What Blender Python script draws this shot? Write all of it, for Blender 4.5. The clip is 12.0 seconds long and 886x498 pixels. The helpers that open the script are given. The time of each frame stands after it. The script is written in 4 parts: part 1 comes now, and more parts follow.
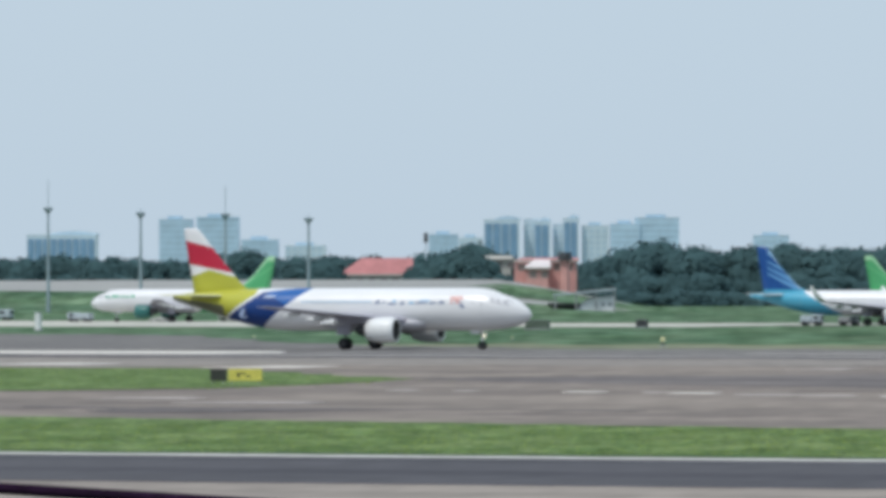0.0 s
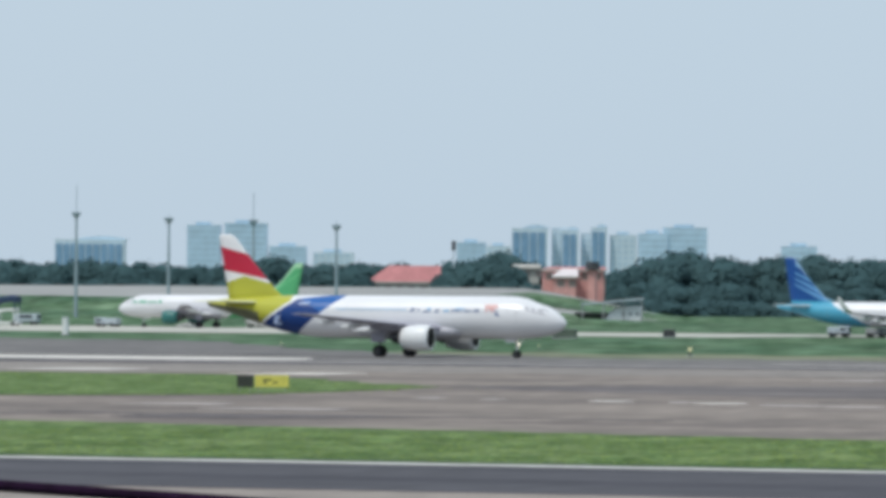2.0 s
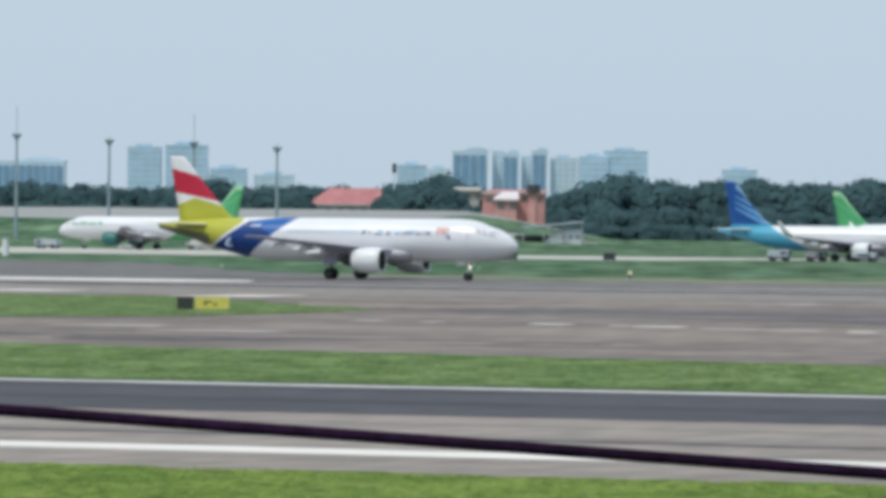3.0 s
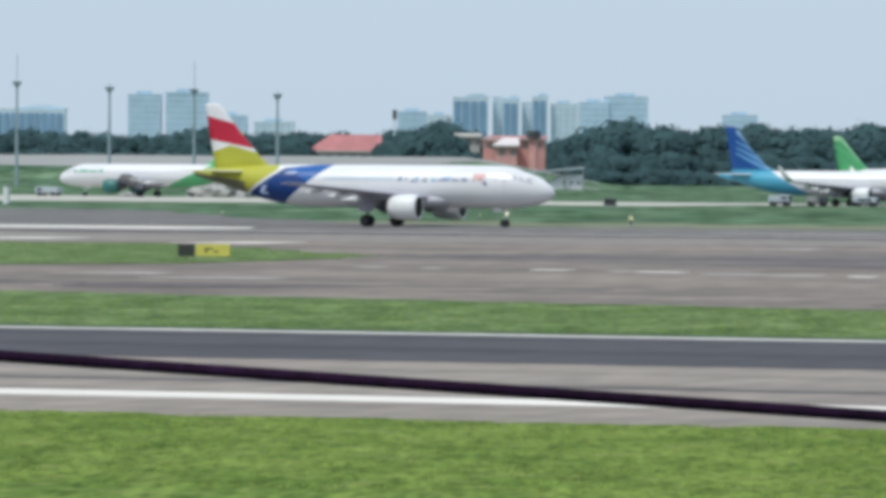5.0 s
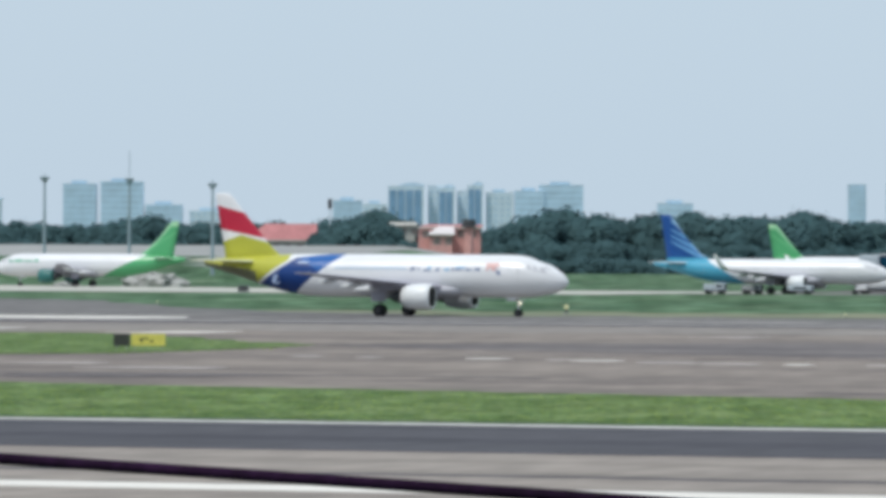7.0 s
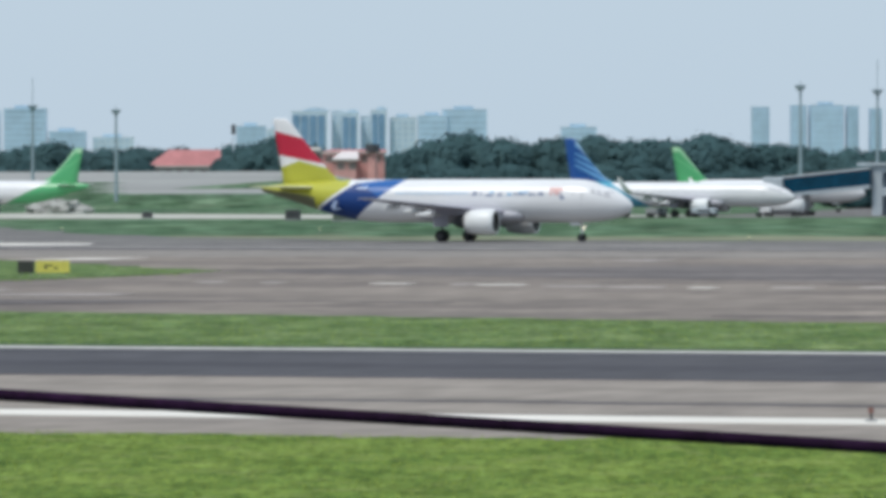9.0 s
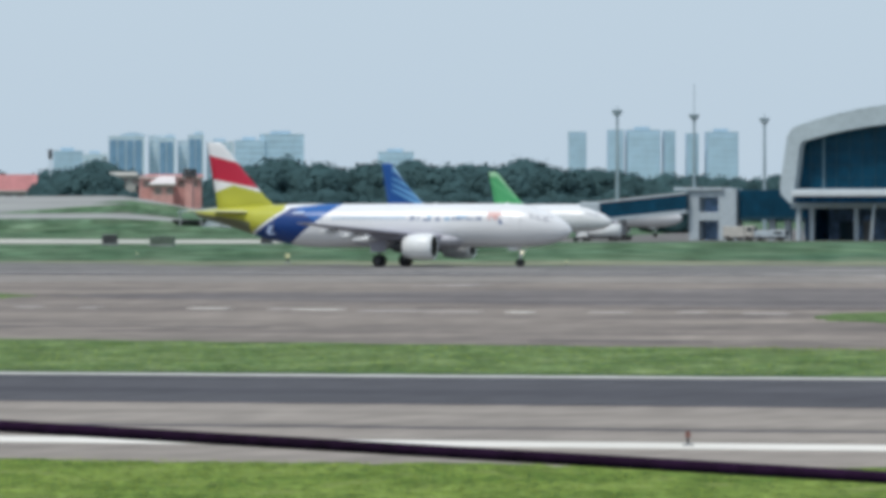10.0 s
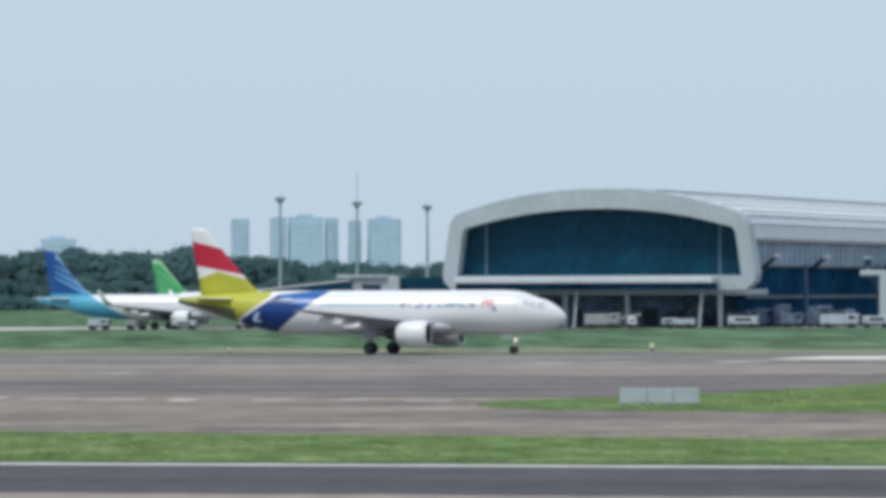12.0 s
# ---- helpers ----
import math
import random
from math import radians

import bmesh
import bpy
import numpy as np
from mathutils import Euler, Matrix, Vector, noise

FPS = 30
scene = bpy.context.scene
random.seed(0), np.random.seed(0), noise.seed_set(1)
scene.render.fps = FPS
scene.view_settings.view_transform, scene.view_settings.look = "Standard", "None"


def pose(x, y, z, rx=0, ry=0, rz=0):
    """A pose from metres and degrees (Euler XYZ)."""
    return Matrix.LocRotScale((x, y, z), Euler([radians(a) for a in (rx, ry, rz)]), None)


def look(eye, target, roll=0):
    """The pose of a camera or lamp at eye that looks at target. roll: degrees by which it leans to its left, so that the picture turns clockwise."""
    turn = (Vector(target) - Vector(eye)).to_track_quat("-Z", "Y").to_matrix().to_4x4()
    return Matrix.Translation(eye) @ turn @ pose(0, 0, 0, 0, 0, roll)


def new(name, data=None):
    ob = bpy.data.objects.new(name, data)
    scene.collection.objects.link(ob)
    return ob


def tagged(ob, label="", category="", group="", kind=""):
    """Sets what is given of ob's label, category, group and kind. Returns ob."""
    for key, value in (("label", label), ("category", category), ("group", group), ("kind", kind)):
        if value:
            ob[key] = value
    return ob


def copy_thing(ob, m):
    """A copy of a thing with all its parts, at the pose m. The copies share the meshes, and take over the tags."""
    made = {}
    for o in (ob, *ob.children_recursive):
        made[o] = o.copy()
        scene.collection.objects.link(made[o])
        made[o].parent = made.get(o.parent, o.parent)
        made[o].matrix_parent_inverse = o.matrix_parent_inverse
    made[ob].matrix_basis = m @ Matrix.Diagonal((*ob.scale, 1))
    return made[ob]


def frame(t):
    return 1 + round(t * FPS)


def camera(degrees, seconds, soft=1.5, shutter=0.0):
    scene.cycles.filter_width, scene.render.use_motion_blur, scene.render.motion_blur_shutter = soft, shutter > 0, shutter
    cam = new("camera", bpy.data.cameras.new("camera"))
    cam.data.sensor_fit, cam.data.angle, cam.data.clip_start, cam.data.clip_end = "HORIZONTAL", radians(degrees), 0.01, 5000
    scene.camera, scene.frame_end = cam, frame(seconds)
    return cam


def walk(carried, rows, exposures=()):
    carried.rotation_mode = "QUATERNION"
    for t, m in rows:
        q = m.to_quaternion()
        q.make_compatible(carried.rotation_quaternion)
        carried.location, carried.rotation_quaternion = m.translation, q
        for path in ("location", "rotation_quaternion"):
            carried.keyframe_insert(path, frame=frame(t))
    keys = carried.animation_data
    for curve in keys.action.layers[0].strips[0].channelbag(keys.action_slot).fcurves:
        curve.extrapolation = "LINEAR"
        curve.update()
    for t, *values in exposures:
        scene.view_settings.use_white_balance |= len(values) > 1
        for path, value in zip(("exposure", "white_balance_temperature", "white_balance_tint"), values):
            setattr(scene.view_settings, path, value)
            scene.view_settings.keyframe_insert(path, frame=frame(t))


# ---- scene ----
EYE = Vector((0, 0, 5.75))
# seconds, pan from +Y to the right, tilt, roll in degrees
VIEW = [
    (0, -21.834, 0.359, -0.093),
    (0.5, -21.935, 0.347, 0.073),
    (0.7, -21.990, 0.265, 0.112),
    (1, -21.967, 0.503, 0.173),
    (1.3, -21.913, 0.368, 0.259),
    (1.5, -21.818, 0.483, 0.314),
    (1.7, -22.000, 0.603, 0.358),
    (2, -22.080, 0.430, 0.417),
    (2.2, -21.966, 0.120, 0.460),
    (2.5, -21.657, -0.175, 0.578),
    (2.7, -21.613, -0.288, 0.609),
    (3, -21.549, -0.248, 0.597),
    (3.2, -21.524, -0.267, 0.554),
    (4.8, -21.505, -0.510, 0.505),
    (5, -21.552, -0.722, 0.384),
    (5.2, -21.555, -0.784, 0.271),
    (5.5, -21.331, -0.839, 0.132),
    (6, -21.300, -0.549, 0.244),
    (6.2, -21.101, -0.297, 0.284),
    (6.5, -20.878, 0.025, 0.335),
    (6.7, -21.019, 0.104, 0.258),
    (8.3, -20.545, -0.435, 0.223),
    (8.5, -20.424, -0.518, 0.175),
    (8.7, -20.141, -0.680, -0.027),
    (9, -20.141, -0.599, -0.105),
    (9.5, -19.088, -0.654, -0.244),
    (9.8, -18.660, -0.633, -0.162),
    (10, -18.529, -0.383, -0.109),
    (10.2, -18.571, -0.201, -0.083),
    (10.5, -17.892, 0.142, -0.144),
    (11, -17.170, -0.012, -0.380),
    (11.2, -17.015, 0.016, -0.345),
    (11.5, -16.462, 0.204, -0.359),
    (11.8, -15.726, 0.383, -0.257),
    (12, -15.557, 0.380, -0.170),
]
# seconds, small rise and fall of the hand-held eye in metres
SWAY = [(0, .012), (2.5, .003), (3.2, .003), (5.5, 0), (6, 0), (6.5, .012), (8.3, .012), (9, .0155), (9.5, .004), (10.5, .014), (12, .014)]


def aim(t, pan, tilt, roll):
    a, b = radians(pan), radians(tilt)
    eye = EYE + Vector((0, 0, np.interp(t, *zip(*SWAY))))
    return look(eye, eye + Vector((math.sin(a) * math.cos(b), math.cos(a) * math.cos(b), math.sin(b))) * 100, roll)


cam = camera(7.8, 12.0, soft=4.6)
walk(cam, [(t, aim(t, pan, tilt, roll)) for t, pan, tilt, roll in VIEW], [(0, 0), (3.2, 0), (5.2, .06), (6.2, .06), (8.5, 0), (10.5, 0), (12, .04)])

# ---- light: bright hazy sky, high veiled sun ----
world = bpy.data.worlds.new("hazy_sky")
scene.world = world
world.use_nodes = True
wt = world.node_tree
sky = wt.nodes.new("ShaderNodeTexSky")
sky.sky_type, sky.sun_disc = "NISHITA", False
sky.sun_elevation, sky.sun_rotation, sky.dust_density = radians(61), radians(204), 2.0
veil = wt.nodes.new("ShaderNodeMix")
veil.data_type = "RGBA"
veil.inputs[0].default_value = 0.9
veil.inputs[7].default_value = (5.45, 6.7, 7.9, 1)
wt.links.new(sky.outputs[0], veil.inputs[6])
wt.links.new(veil.outputs[2], wt.nodes["Background"].inputs[0])
wt.nodes["Background"].inputs[1].default_value = 0.1
sun = new("sun", bpy.data.lights.new("sun", "SUN"))
sun.data.energy, sun.data.angle, sun.data.color = 2.2, radians(10), (1, .96, .9)
sun.matrix_world = look((-20, -44, 86), (0, 0, 0))


# ---- materials ----
def shader(name, rough=.6, metal=0.0, spec=.4):
    m = bpy.data.materials.new(name)
    m.use_nodes = True
    p = m.node_tree.nodes["Principled BSDF"]
    p.inputs["Roughness"].default_value, p.inputs["Metallic"].default_value = rough, metal
    p.inputs["Specular IOR Level"].default_value = spec
    return m, m.node_tree, p


def noise_at(nt, scale, detail=4.0, stretch=(1, 1, 1), turn=0.0):
    co = nt.nodes.new("ShaderNodeTexCoord")
    spin = nt.nodes.new("ShaderNodeMapping")
    spin.inputs["Rotation"].default_value = (0, 0, radians(turn))
    mp = nt.nodes.new("ShaderNodeMapping")
    mp.inputs["Scale"].default_value = stretch
    n = nt.nodes.new("ShaderNodeTexNoise")
    n.inputs["Scale"].default_value, n.inputs["Detail"].default_value = scale, detail
    nt.links.new(co.outputs["Object"], spin.inputs[0])
    nt.links.new(spin.outputs[0], mp.inputs[0])
    nt.links.new(mp.outputs[0], n.inputs["Vector"])
    return n.outputs["Fac"]


def ramp(nt, fac, lo, hi, a=.35, b=.65):
    r = nt.nodes.new("ShaderNodeValToRGB")
    r.color_ramp.elements[0].position, r.color_ramp.elements[1].position = a, b
    r.color_ramp.elements[0].color, r.color_ramp.elements[1].color = (*lo, 1), (*hi, 1)
    nt.links.new(fac, r.inputs[0])
    return r.outputs[0]


def blend(nt, fac, a, b, how="MIX"):
    x = nt.nodes.new("ShaderNodeMix")
    x.data_type, x.blend_type = "RGBA", how
    for sock, v in ((x.inputs[0], fac), (x.inputs[6], a), (x.inputs[7], b)):
        if hasattr(v, "is_linked"):
            nt.links.new(v, sock)
        else:
            sock.default_value = v if isinstance(v, (int, float)) else (*v, 1)
    return x.outputs[2]


def calc(nt, op, a, b=0.0):
    x = nt.nodes.new("ShaderNodeMath")
    x.operation = op
    for sock, v in zip(x.inputs, (a, b)):
        if hasattr(v, "is_linked"):
            nt.links.new(v, sock)
        else:
            sock.default_value = v
    return x.outputs[0]


def surface(name, col, rough=.6, var=.12, big=.3, fine=4.0, metal=0.0, bump=.1, stretch=(1, 1, 1), spec=.4, each=0.0):
    """A painted or natural surface: broad stains and fine grain, and where wanted a shade for each object."""
    m, nt, p = shader(name, rough, metal, spec)
    lo, hi = [c * (1 - var) for c in col], [c * (1 + var) for c in col]
    a = ramp(nt, noise_at(nt, big, 5, stretch), lo, hi)
    g = ramp(nt, noise_at(nt, fine, 6, stretch), (1 - var,) * 3, (1 + var,) * 3)
    c = blend(nt, 1.0, a, g, "MULTIPLY")
    if each:
        info = nt.nodes.new("ShaderNodeObjectInfo")
        s = ramp(nt, info.outputs["Random"], (1 - each,) * 3, (1 + each,) * 3, 0, 1)
        c = blend(nt, 1.0, c, s, "MULTIPLY")
    nt.links.new(c, p.inputs["Base Color"])
    if bump:
        b = nt.nodes.new("ShaderNodeBump")
        b.inputs["Strength"].default_value, b.inputs["Distance"].default_value = bump, .05
        nt.links.new(noise_at(nt, fine * 2, 4, stretch), b.inputs["Height"])
        nt.links.new(b.outputs[0], p.inputs["Normal"])
    return m


def livery(name, base, zones, rough=.28):
    """Aircraft paint in fields: each zone is a colour and lines (a, b, c), inside where a x + b z + c > 0 for all."""
    m, nt, p = shader(name, rough, 0, .5)
    co = nt.nodes.new("ShaderNodeTexCoord")
    sep = nt.nodes.new("ShaderNodeSeparateXYZ")
    nt.links.new(co.outputs["Object"], sep.inputs[0])
    x, z = sep.outputs[0], sep.outputs[2]
    col = base
    for tint, lines in zones:
        inside = 1.0
        for a, b, c in lines:
            v = calc(nt, "ADD", calc(nt, "ADD", calc(nt, "MULTIPLY", x, a), calc(nt, "MULTIPLY", z, b)), c)
            inside = calc(nt, "MULTIPLY", calc(nt, "GREATER_THAN", v, 0.0), inside)
        col = blend(nt, inside, col, tint)
    dirt = ramp(nt, noise_at(nt, .6, 6, (.25, 1, 1)), (.9, .9, .9), (1, 1, 1))
    nt.links.new(blend(nt, 1.0, col, dirt, "MULTIPLY"), p.inputs["Base Color"])
    return m


def grass_material(name, dark, light, straw, tuft=3.2, run=.3, patch_scale=.12, patch_run=(.35, 1, 1), rough_=.26, mottle=None):
    """Mown grass: broad patches, tufts drawn out along the view of a low sward, and dry straw."""
    m, nt, p = shader(name, .95, 0, .05)
    a = ramp(nt, noise_at(nt, patch_scale, 6, patch_run), dark, light)
    b = ramp(nt, noise_at(nt, tuft, 5, (1, run, 1), -20), (1 - rough_, 1 - rough_ * .9, 1 - rough_), (1 + rough_, 1 + rough_ * .9, 1 + rough_))
    c = blend(nt, 1.0, a, b, "MULTIPLY")
    d = ramp(nt, noise_at(nt, tuft * .28, 4, (1, run * .8, 1), -20), (.74, .78, .74), (1.2, 1.16, 1.2))
    c = blend(nt, 1.0, c, d, "MULTIPLY")
    if mottle:
        scale, run_, lo, hi = mottle
        c = blend(nt, 1.0, c, ramp(nt, noise_at(nt, scale, 5, (1, run_, 1), -20), lo, hi, .40, .60), "MULTIPLY")
    s = ramp(nt, noise_at(nt, patch_scale * 2.6, 5, (patch_run[0] * 1.4, 1, 1)), (0, 0, 0), (1, 1, 1), .54, .74)
    nt.links.new(blend(nt, s, c, straw), p.inputs["Base Color"])
    return m


def pavement_material(name, col, warm, streak, stretch=(.05, 1, 1), scale=.16, sharp=.08, blotch=.09, depth=.2):
    """Paving with wear streaks along the run, blotches and grain."""
    m, nt, p = shader(name, .85, 0, .2)
    a = ramp(nt, noise_at(nt, scale, 5, stretch), col, warm, .5 - sharp, .5 + sharp)
    soft_streak = [1 - (1 - c) * .7 for c in streak]
    b = ramp(nt, noise_at(nt, scale * 2.3, 6, (stretch[0] * .6, 1, 1)), soft_streak, (1.05, 1.05, 1.05), .36, .54)
    c = ramp(nt, noise_at(nt, 1.6, 6, (.5, .15, 1)), (.86, .86, .86), (1.14, 1.14, 1.14))
    d = ramp(nt, noise_at(nt, blotch, 6, (1, .55, 1), 12), (1 - depth * .9, 1 - depth, 1 - depth * .95), (1 + depth, 1 + depth * .9, 1 + depth * .8), .36, .64)
    e = ramp(nt, noise_at(nt, blotch * 3.7, 4, (1, .4, 1), -8), (1 - depth * .6,) * 3, (1 + depth * .6,) * 3, .38, .66)
    x = blend(nt, 1.0, blend(nt, 1.0, a, b, "MULTIPLY"), blend(nt, 1.0, c, blend(nt, 1.0, d, e, "MULTIPLY"), "MULTIPLY"), "MULTIPLY")
    nt.links.new(x, p.inputs["Base Color"])
    return m


GRASS = grass_material("mown_grass", (.090, .158, .028), (.162, .234, .050), (.23, .268, .09), 3.6, .2, .25, (1, .5, 1), rough_=.4)
TIPS = surface("grass_blade_tips", (.20, .265, .06), .9, .35, .5, 3, bump=0, spec=.05)
MID_GRASS = grass_material("rough_grass", (.076, .140, .042), (.145, .212, .078), (.23, .258, .14), 2.6, .16, .3, (1, .35, 1), .3, mottle=(.38, .42, (.78, .80, .78), (1.2, 1.16, 1.26)))
FAR_GRASS = grass_material("far_grass", (.055, .118, .064), (.104, .180, .095), (.18, .205, .14), .24, .14, .03, (1, .4, 1), .44, (.13, .14, (.68, .74, .70), (1.32, 1.2, 1.32)))
CONCRETE = pavement_material("worn_concrete", (.242, .212, .188), (.284, .248, .218), (.86, .85, .85), depth=.08)
SHOULDER = pavement_material("greyed_shoulder_concrete", (.226, .206, .190), (.266, .242, .220), (.86, .85, .85), blotch=.12, depth=.16)
TAXI = pavement_material("stained_taxiway", (.182, .156, .139), (.246, .211, .184), (.74, .73, .75), (.2, 1, 1), .06, .12, .11, .2)
DRY = pavement_material("dry_tan_grass", (.16, .18, .11), (.22, .225, .15), (.8, .85, .8), (.1, 1, 1), .1)
WORN_DARK = pavement_material("rubbered_asphalt", (.125, .112, .112), (.178, .158, .152), (.7, .7, .72), (.06, 1, 1), .07, .08, .13, .18)
ASPHALT = pavement_material("dark_asphalt", (.058, .056, .066), (.076, .073, .083), (.9, .9, .9), depth=.1)
OLD_ASPHALT = pavement_material("old_asphalt", (.134, .130, .128), (.184, .175, .168), (.8, .8, .82), (.05, 1, 1), .06, .1, .12, .2)
PALE = pavement_material("pale_concrete", (.42, .41, .37), (.5, .49, .44), (.9, .9, .9), depth=.08)
MARK = surface("white_marking", (.74, .70, .64), .8, .08, .4, 3, stretch=(.2, 1, 1), bump=0)
FADED = surface("faded_marking", (.46, .42, .40), .85, .12, .3, 2, bump=0)
KERB = surface("pale_edge", (.5, .49, .46), .85, .12, .3, 2, bump=0)
RUBBER = surface("black_rubber", (.02, .02, .022), .85, .2, 3, 20, bump=0)
DARK = surface("dark_metal", (.05, .05, .055), .5, .2, 1, 8, bump=0)
GREY = surface("grey_paint", (.33, .34, .35), .5, .1, 1, 8, bump=0)
WHITE = surface("white_paint", (.78, .79, .79), .35, .05, .5, 6, bump=0)
GLASS = surface("dark_glass", (.012, .02, .03), .1, .2, 1, 5, bump=0, spec=.5)
FACADE = surface("blue_tinted_glass", (.004, .048, .090), .25, .18, .12, .8, bump=0, spec=.14)
CLADDING = surface("pale_grey_cladding", (.44, .50, .54), .5, .07, .1, 1.5, bump=0)
ROOFING = surface("standing_seam_roof", (.62, .65, .68), .4, .05, .1, 1, bump=0)
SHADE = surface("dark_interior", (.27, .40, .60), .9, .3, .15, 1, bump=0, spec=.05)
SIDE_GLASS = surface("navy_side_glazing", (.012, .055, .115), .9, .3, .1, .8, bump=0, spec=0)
# Dim plant paint with the terminal's shade mixed into its blue-grey.
CLUTTER = surface("shade_toned_plant", (.13, .17, .24), .7, .3, .25, 1.2, bump=0, spec=.1, each=.3)
YELLOW = surface("yellow_sign", (.68, .60, .13), .5, .08, 1, 8, bump=0)
BLACK = surface("black_sign", (.05, .052, .045), .5, .2, 1, 8, bump=0)
CABLE = surface("black_cable_sheath", (.018, .006, .022), .9, .3, 3, 40, bump=0, spec=.1)
MAST = surface("galvanised_steel", (.30, .38, .42), .5, .1, .5, 4, bump=0)
TILE = surface("red_roof_tiles", (.46, .19, .19), .8, .12, .15, 1, bump=0)
# Salmon wall paint lightened so that the colour includes distance haze.
BRICK = surface("hazed_salmon_render", (.70, .37, .34), .8, .1, .1, 1, bump=0)
WALL = surface("cream_render", (.5, .48, .44), .8, .1, .1, 1, bump=0)
PINK_WHITE = surface("faded_white_roof", (.72, .66, .66), .7, .06, .3, 2, bump=0)
# Far window panes paled in colour for the same haze.
HAZY_PANE = surface("hazed_pane", (.30, .24, .22), .5, .1, 1, 4, bump=0)
BARK = surface("bark", (.06, .05, .04), .9, .2, 1, 5, bump=0)
# Foliage colour blued and greyed to hold the tree belt's distance haze.
LEAF = surface("hazed_foliage", (.050, .095, .102), .95, .13, .05, .3, bump=0, spec=.03, each=.1)
# Skyline paints carry the aerial haze: pale, blue-shifted colours for the far towers.
TOWER = surface("haze_blue_facade", (.50, .66, .79), .7, .05, .03, .2, bump=0, each=.08)
TOWER_GLASS = surface("haze_grey_glazing", (.43, .59, .71), .4, .08, .03, .2, bump=0)
STRIP_GLASS = surface("haze_slate_glazing", (.20, .345, .50), .4, .08, .03, .2, bump=0)
TOWER_WHITE = surface("haze_white_facade", (.61, .72, .79), .7, .05, .03, .2, bump=0)
NAVY_CLOTH = surface("navy_canopy_sheet", (.015, .035, .08), .7, .15, 1, 5, bump=0)
GLOW = surface("amber_lens", (.85, .80, .46), .3, .1, 1, 5, bump=0)


# ---- mesh helpers ----
def part(name, bm, material, parent=None, label="", smooth=False):
    me = bpy.data.meshes.new(name)
    bmesh.ops.recalc_face_normals(bm, faces=bm.faces)
    bm.to_mesh(me)
    bm.free()
    me.materials.append(material)
    if smooth:
        for f in me.polygons:
            f.use_smooth = True
    ob = new(name, me)
    ob.parent = parent
    if label:
        ob["label"] = label
    return ob


def share(name, ob, parent, m):
    o = new(name, ob.data)
    o.parent, o.matrix_basis = parent, m
    return o


def block(bm, x0, x1, y0, y1, z0, z1, bevel=0.0, turn=None):
    geo = bmesh.ops.create_cube(bm, size=1, matrix=Matrix.Translation(((x0 + x1) / 2, (y0 + y1) / 2, (z0 + z1) / 2)) @ Matrix.Diagonal((x1 - x0, y1 - y0, z1 - z0, 1)))
    vs = geo["verts"]
    if bevel:
        es = {e for v in vs for e in v.link_edges}
        out = bmesh.ops.bevel(bm, geom=list(es), offset=bevel, segments=2, affect="EDGES", profile=.5)
        vs = list({v for f in out["faces"] for v in f.verts} | {v for v in vs if v.is_valid})
    if turn is not None:
        bmesh.ops.transform(bm, matrix=turn, verts=vs)
    return bm


def cube(*a, **k):
    return block(bmesh.new(), *a, **k)


def rod(bm, a, b, r, r2=None, n=10):
    a, b = Vector(a), Vector(b)
    m = Matrix.Translation((a + b) / 2) @ (b - a).to_track_quat("Z", "Y").to_matrix().to_4x4()
    bmesh.ops.create_cone(bm, cap_ends=True, segments=n, radius1=r, radius2=r if r2 is None else r2, depth=(b - a).length, matrix=m)
    return bm


def rings(bm, loops, caps=True):
    """A skin through loops of points of equal count."""
    vs = [[bm.verts.new(p) for p in loop] for loop in loops]
    for a, b in zip(vs, vs[1:]):
        for i in range(len(a)):
            j = (i + 1) % len(a)
            bm.faces.new((a[i], a[j], b[j], b[i]))
    if caps:
        bm.faces.new(vs[0][::-1])
        bm.faces.new(vs[-1])
    return bm


def sheet(bm, outline, z0, z1):
    lo = [bm.verts.new((x, y, z0)) for x, y in outline]
    hi = [bm.verts.new((x, y, z1)) for x, y in outline]
    bm.faces.new(lo[::-1])
    bm.faces.new(hi)
    for i in range(len(lo)):
        j = (i + 1) % len(lo)
        bm.faces.new((lo[i], lo[j], hi[j], hi[i]))
    return bm


def thing(name, label, category, group="", kind="", at=None):
    ob = new(name)
    ob.matrix_basis = at or Matrix()
    return tagged(ob, label, category, group, kind)


def jitter(a, b, y, step, amount, seed):
    """A ragged run of points along X."""
    r = random.Random(seed)
    n = max(2, int(abs(b - a) / step))
    return [(a + (b - a) * i / n, y + r.uniform(-amount, amount)) for i in range(n + 1)]


# ---- ground, paving, markings ----
def lay(name, outline, z, material, label, category, kind="structure"):
    return tagged(part(name, sheet(bmesh.new(), outline, -.05, z), material), label, category, kind=kind)


tagged(part("ground", cube(-4950, 4950, -400, 4950, -2, 0), FAR_GRASS), "wide flat airfield of green mown grass", "grass field", kind="structure")
near = lay("ground_near_grass", [(-400, 60), (300, 60)] + jitter(300, -400, 136.6, .7, 1.0, 1), .03, GRASS, "bright green mown grass verge beside the service road", "grass verge")
lay("road", [(-600, 134), (500, 134), (500, 207.5), (-600, 207.5)], .015, CONCRETE, "grey worn concrete shoulder with long wear streaks", "taxiway")
lay("road_asphalt", [(-600, 177.6), (500, 177.6), (500, 205.6), (-600, 205.6)], .03, ASPHALT, "dark grey asphalt taxiway band with pale edges", "taxiway")
lay("road_edge", [(-600, 205.6), (500, 205.6), (500, 208.2), (-600, 208.2)], .045, KERB, "pale concrete edge strip along the dark asphalt", "edge strip")
lay("road_marking", [(-600, 146.6), (500, 146.6), (500, 150.1), (-600, 150.1)], .035, MARK, "broad white painted edge stripe on grey concrete", "road marking")
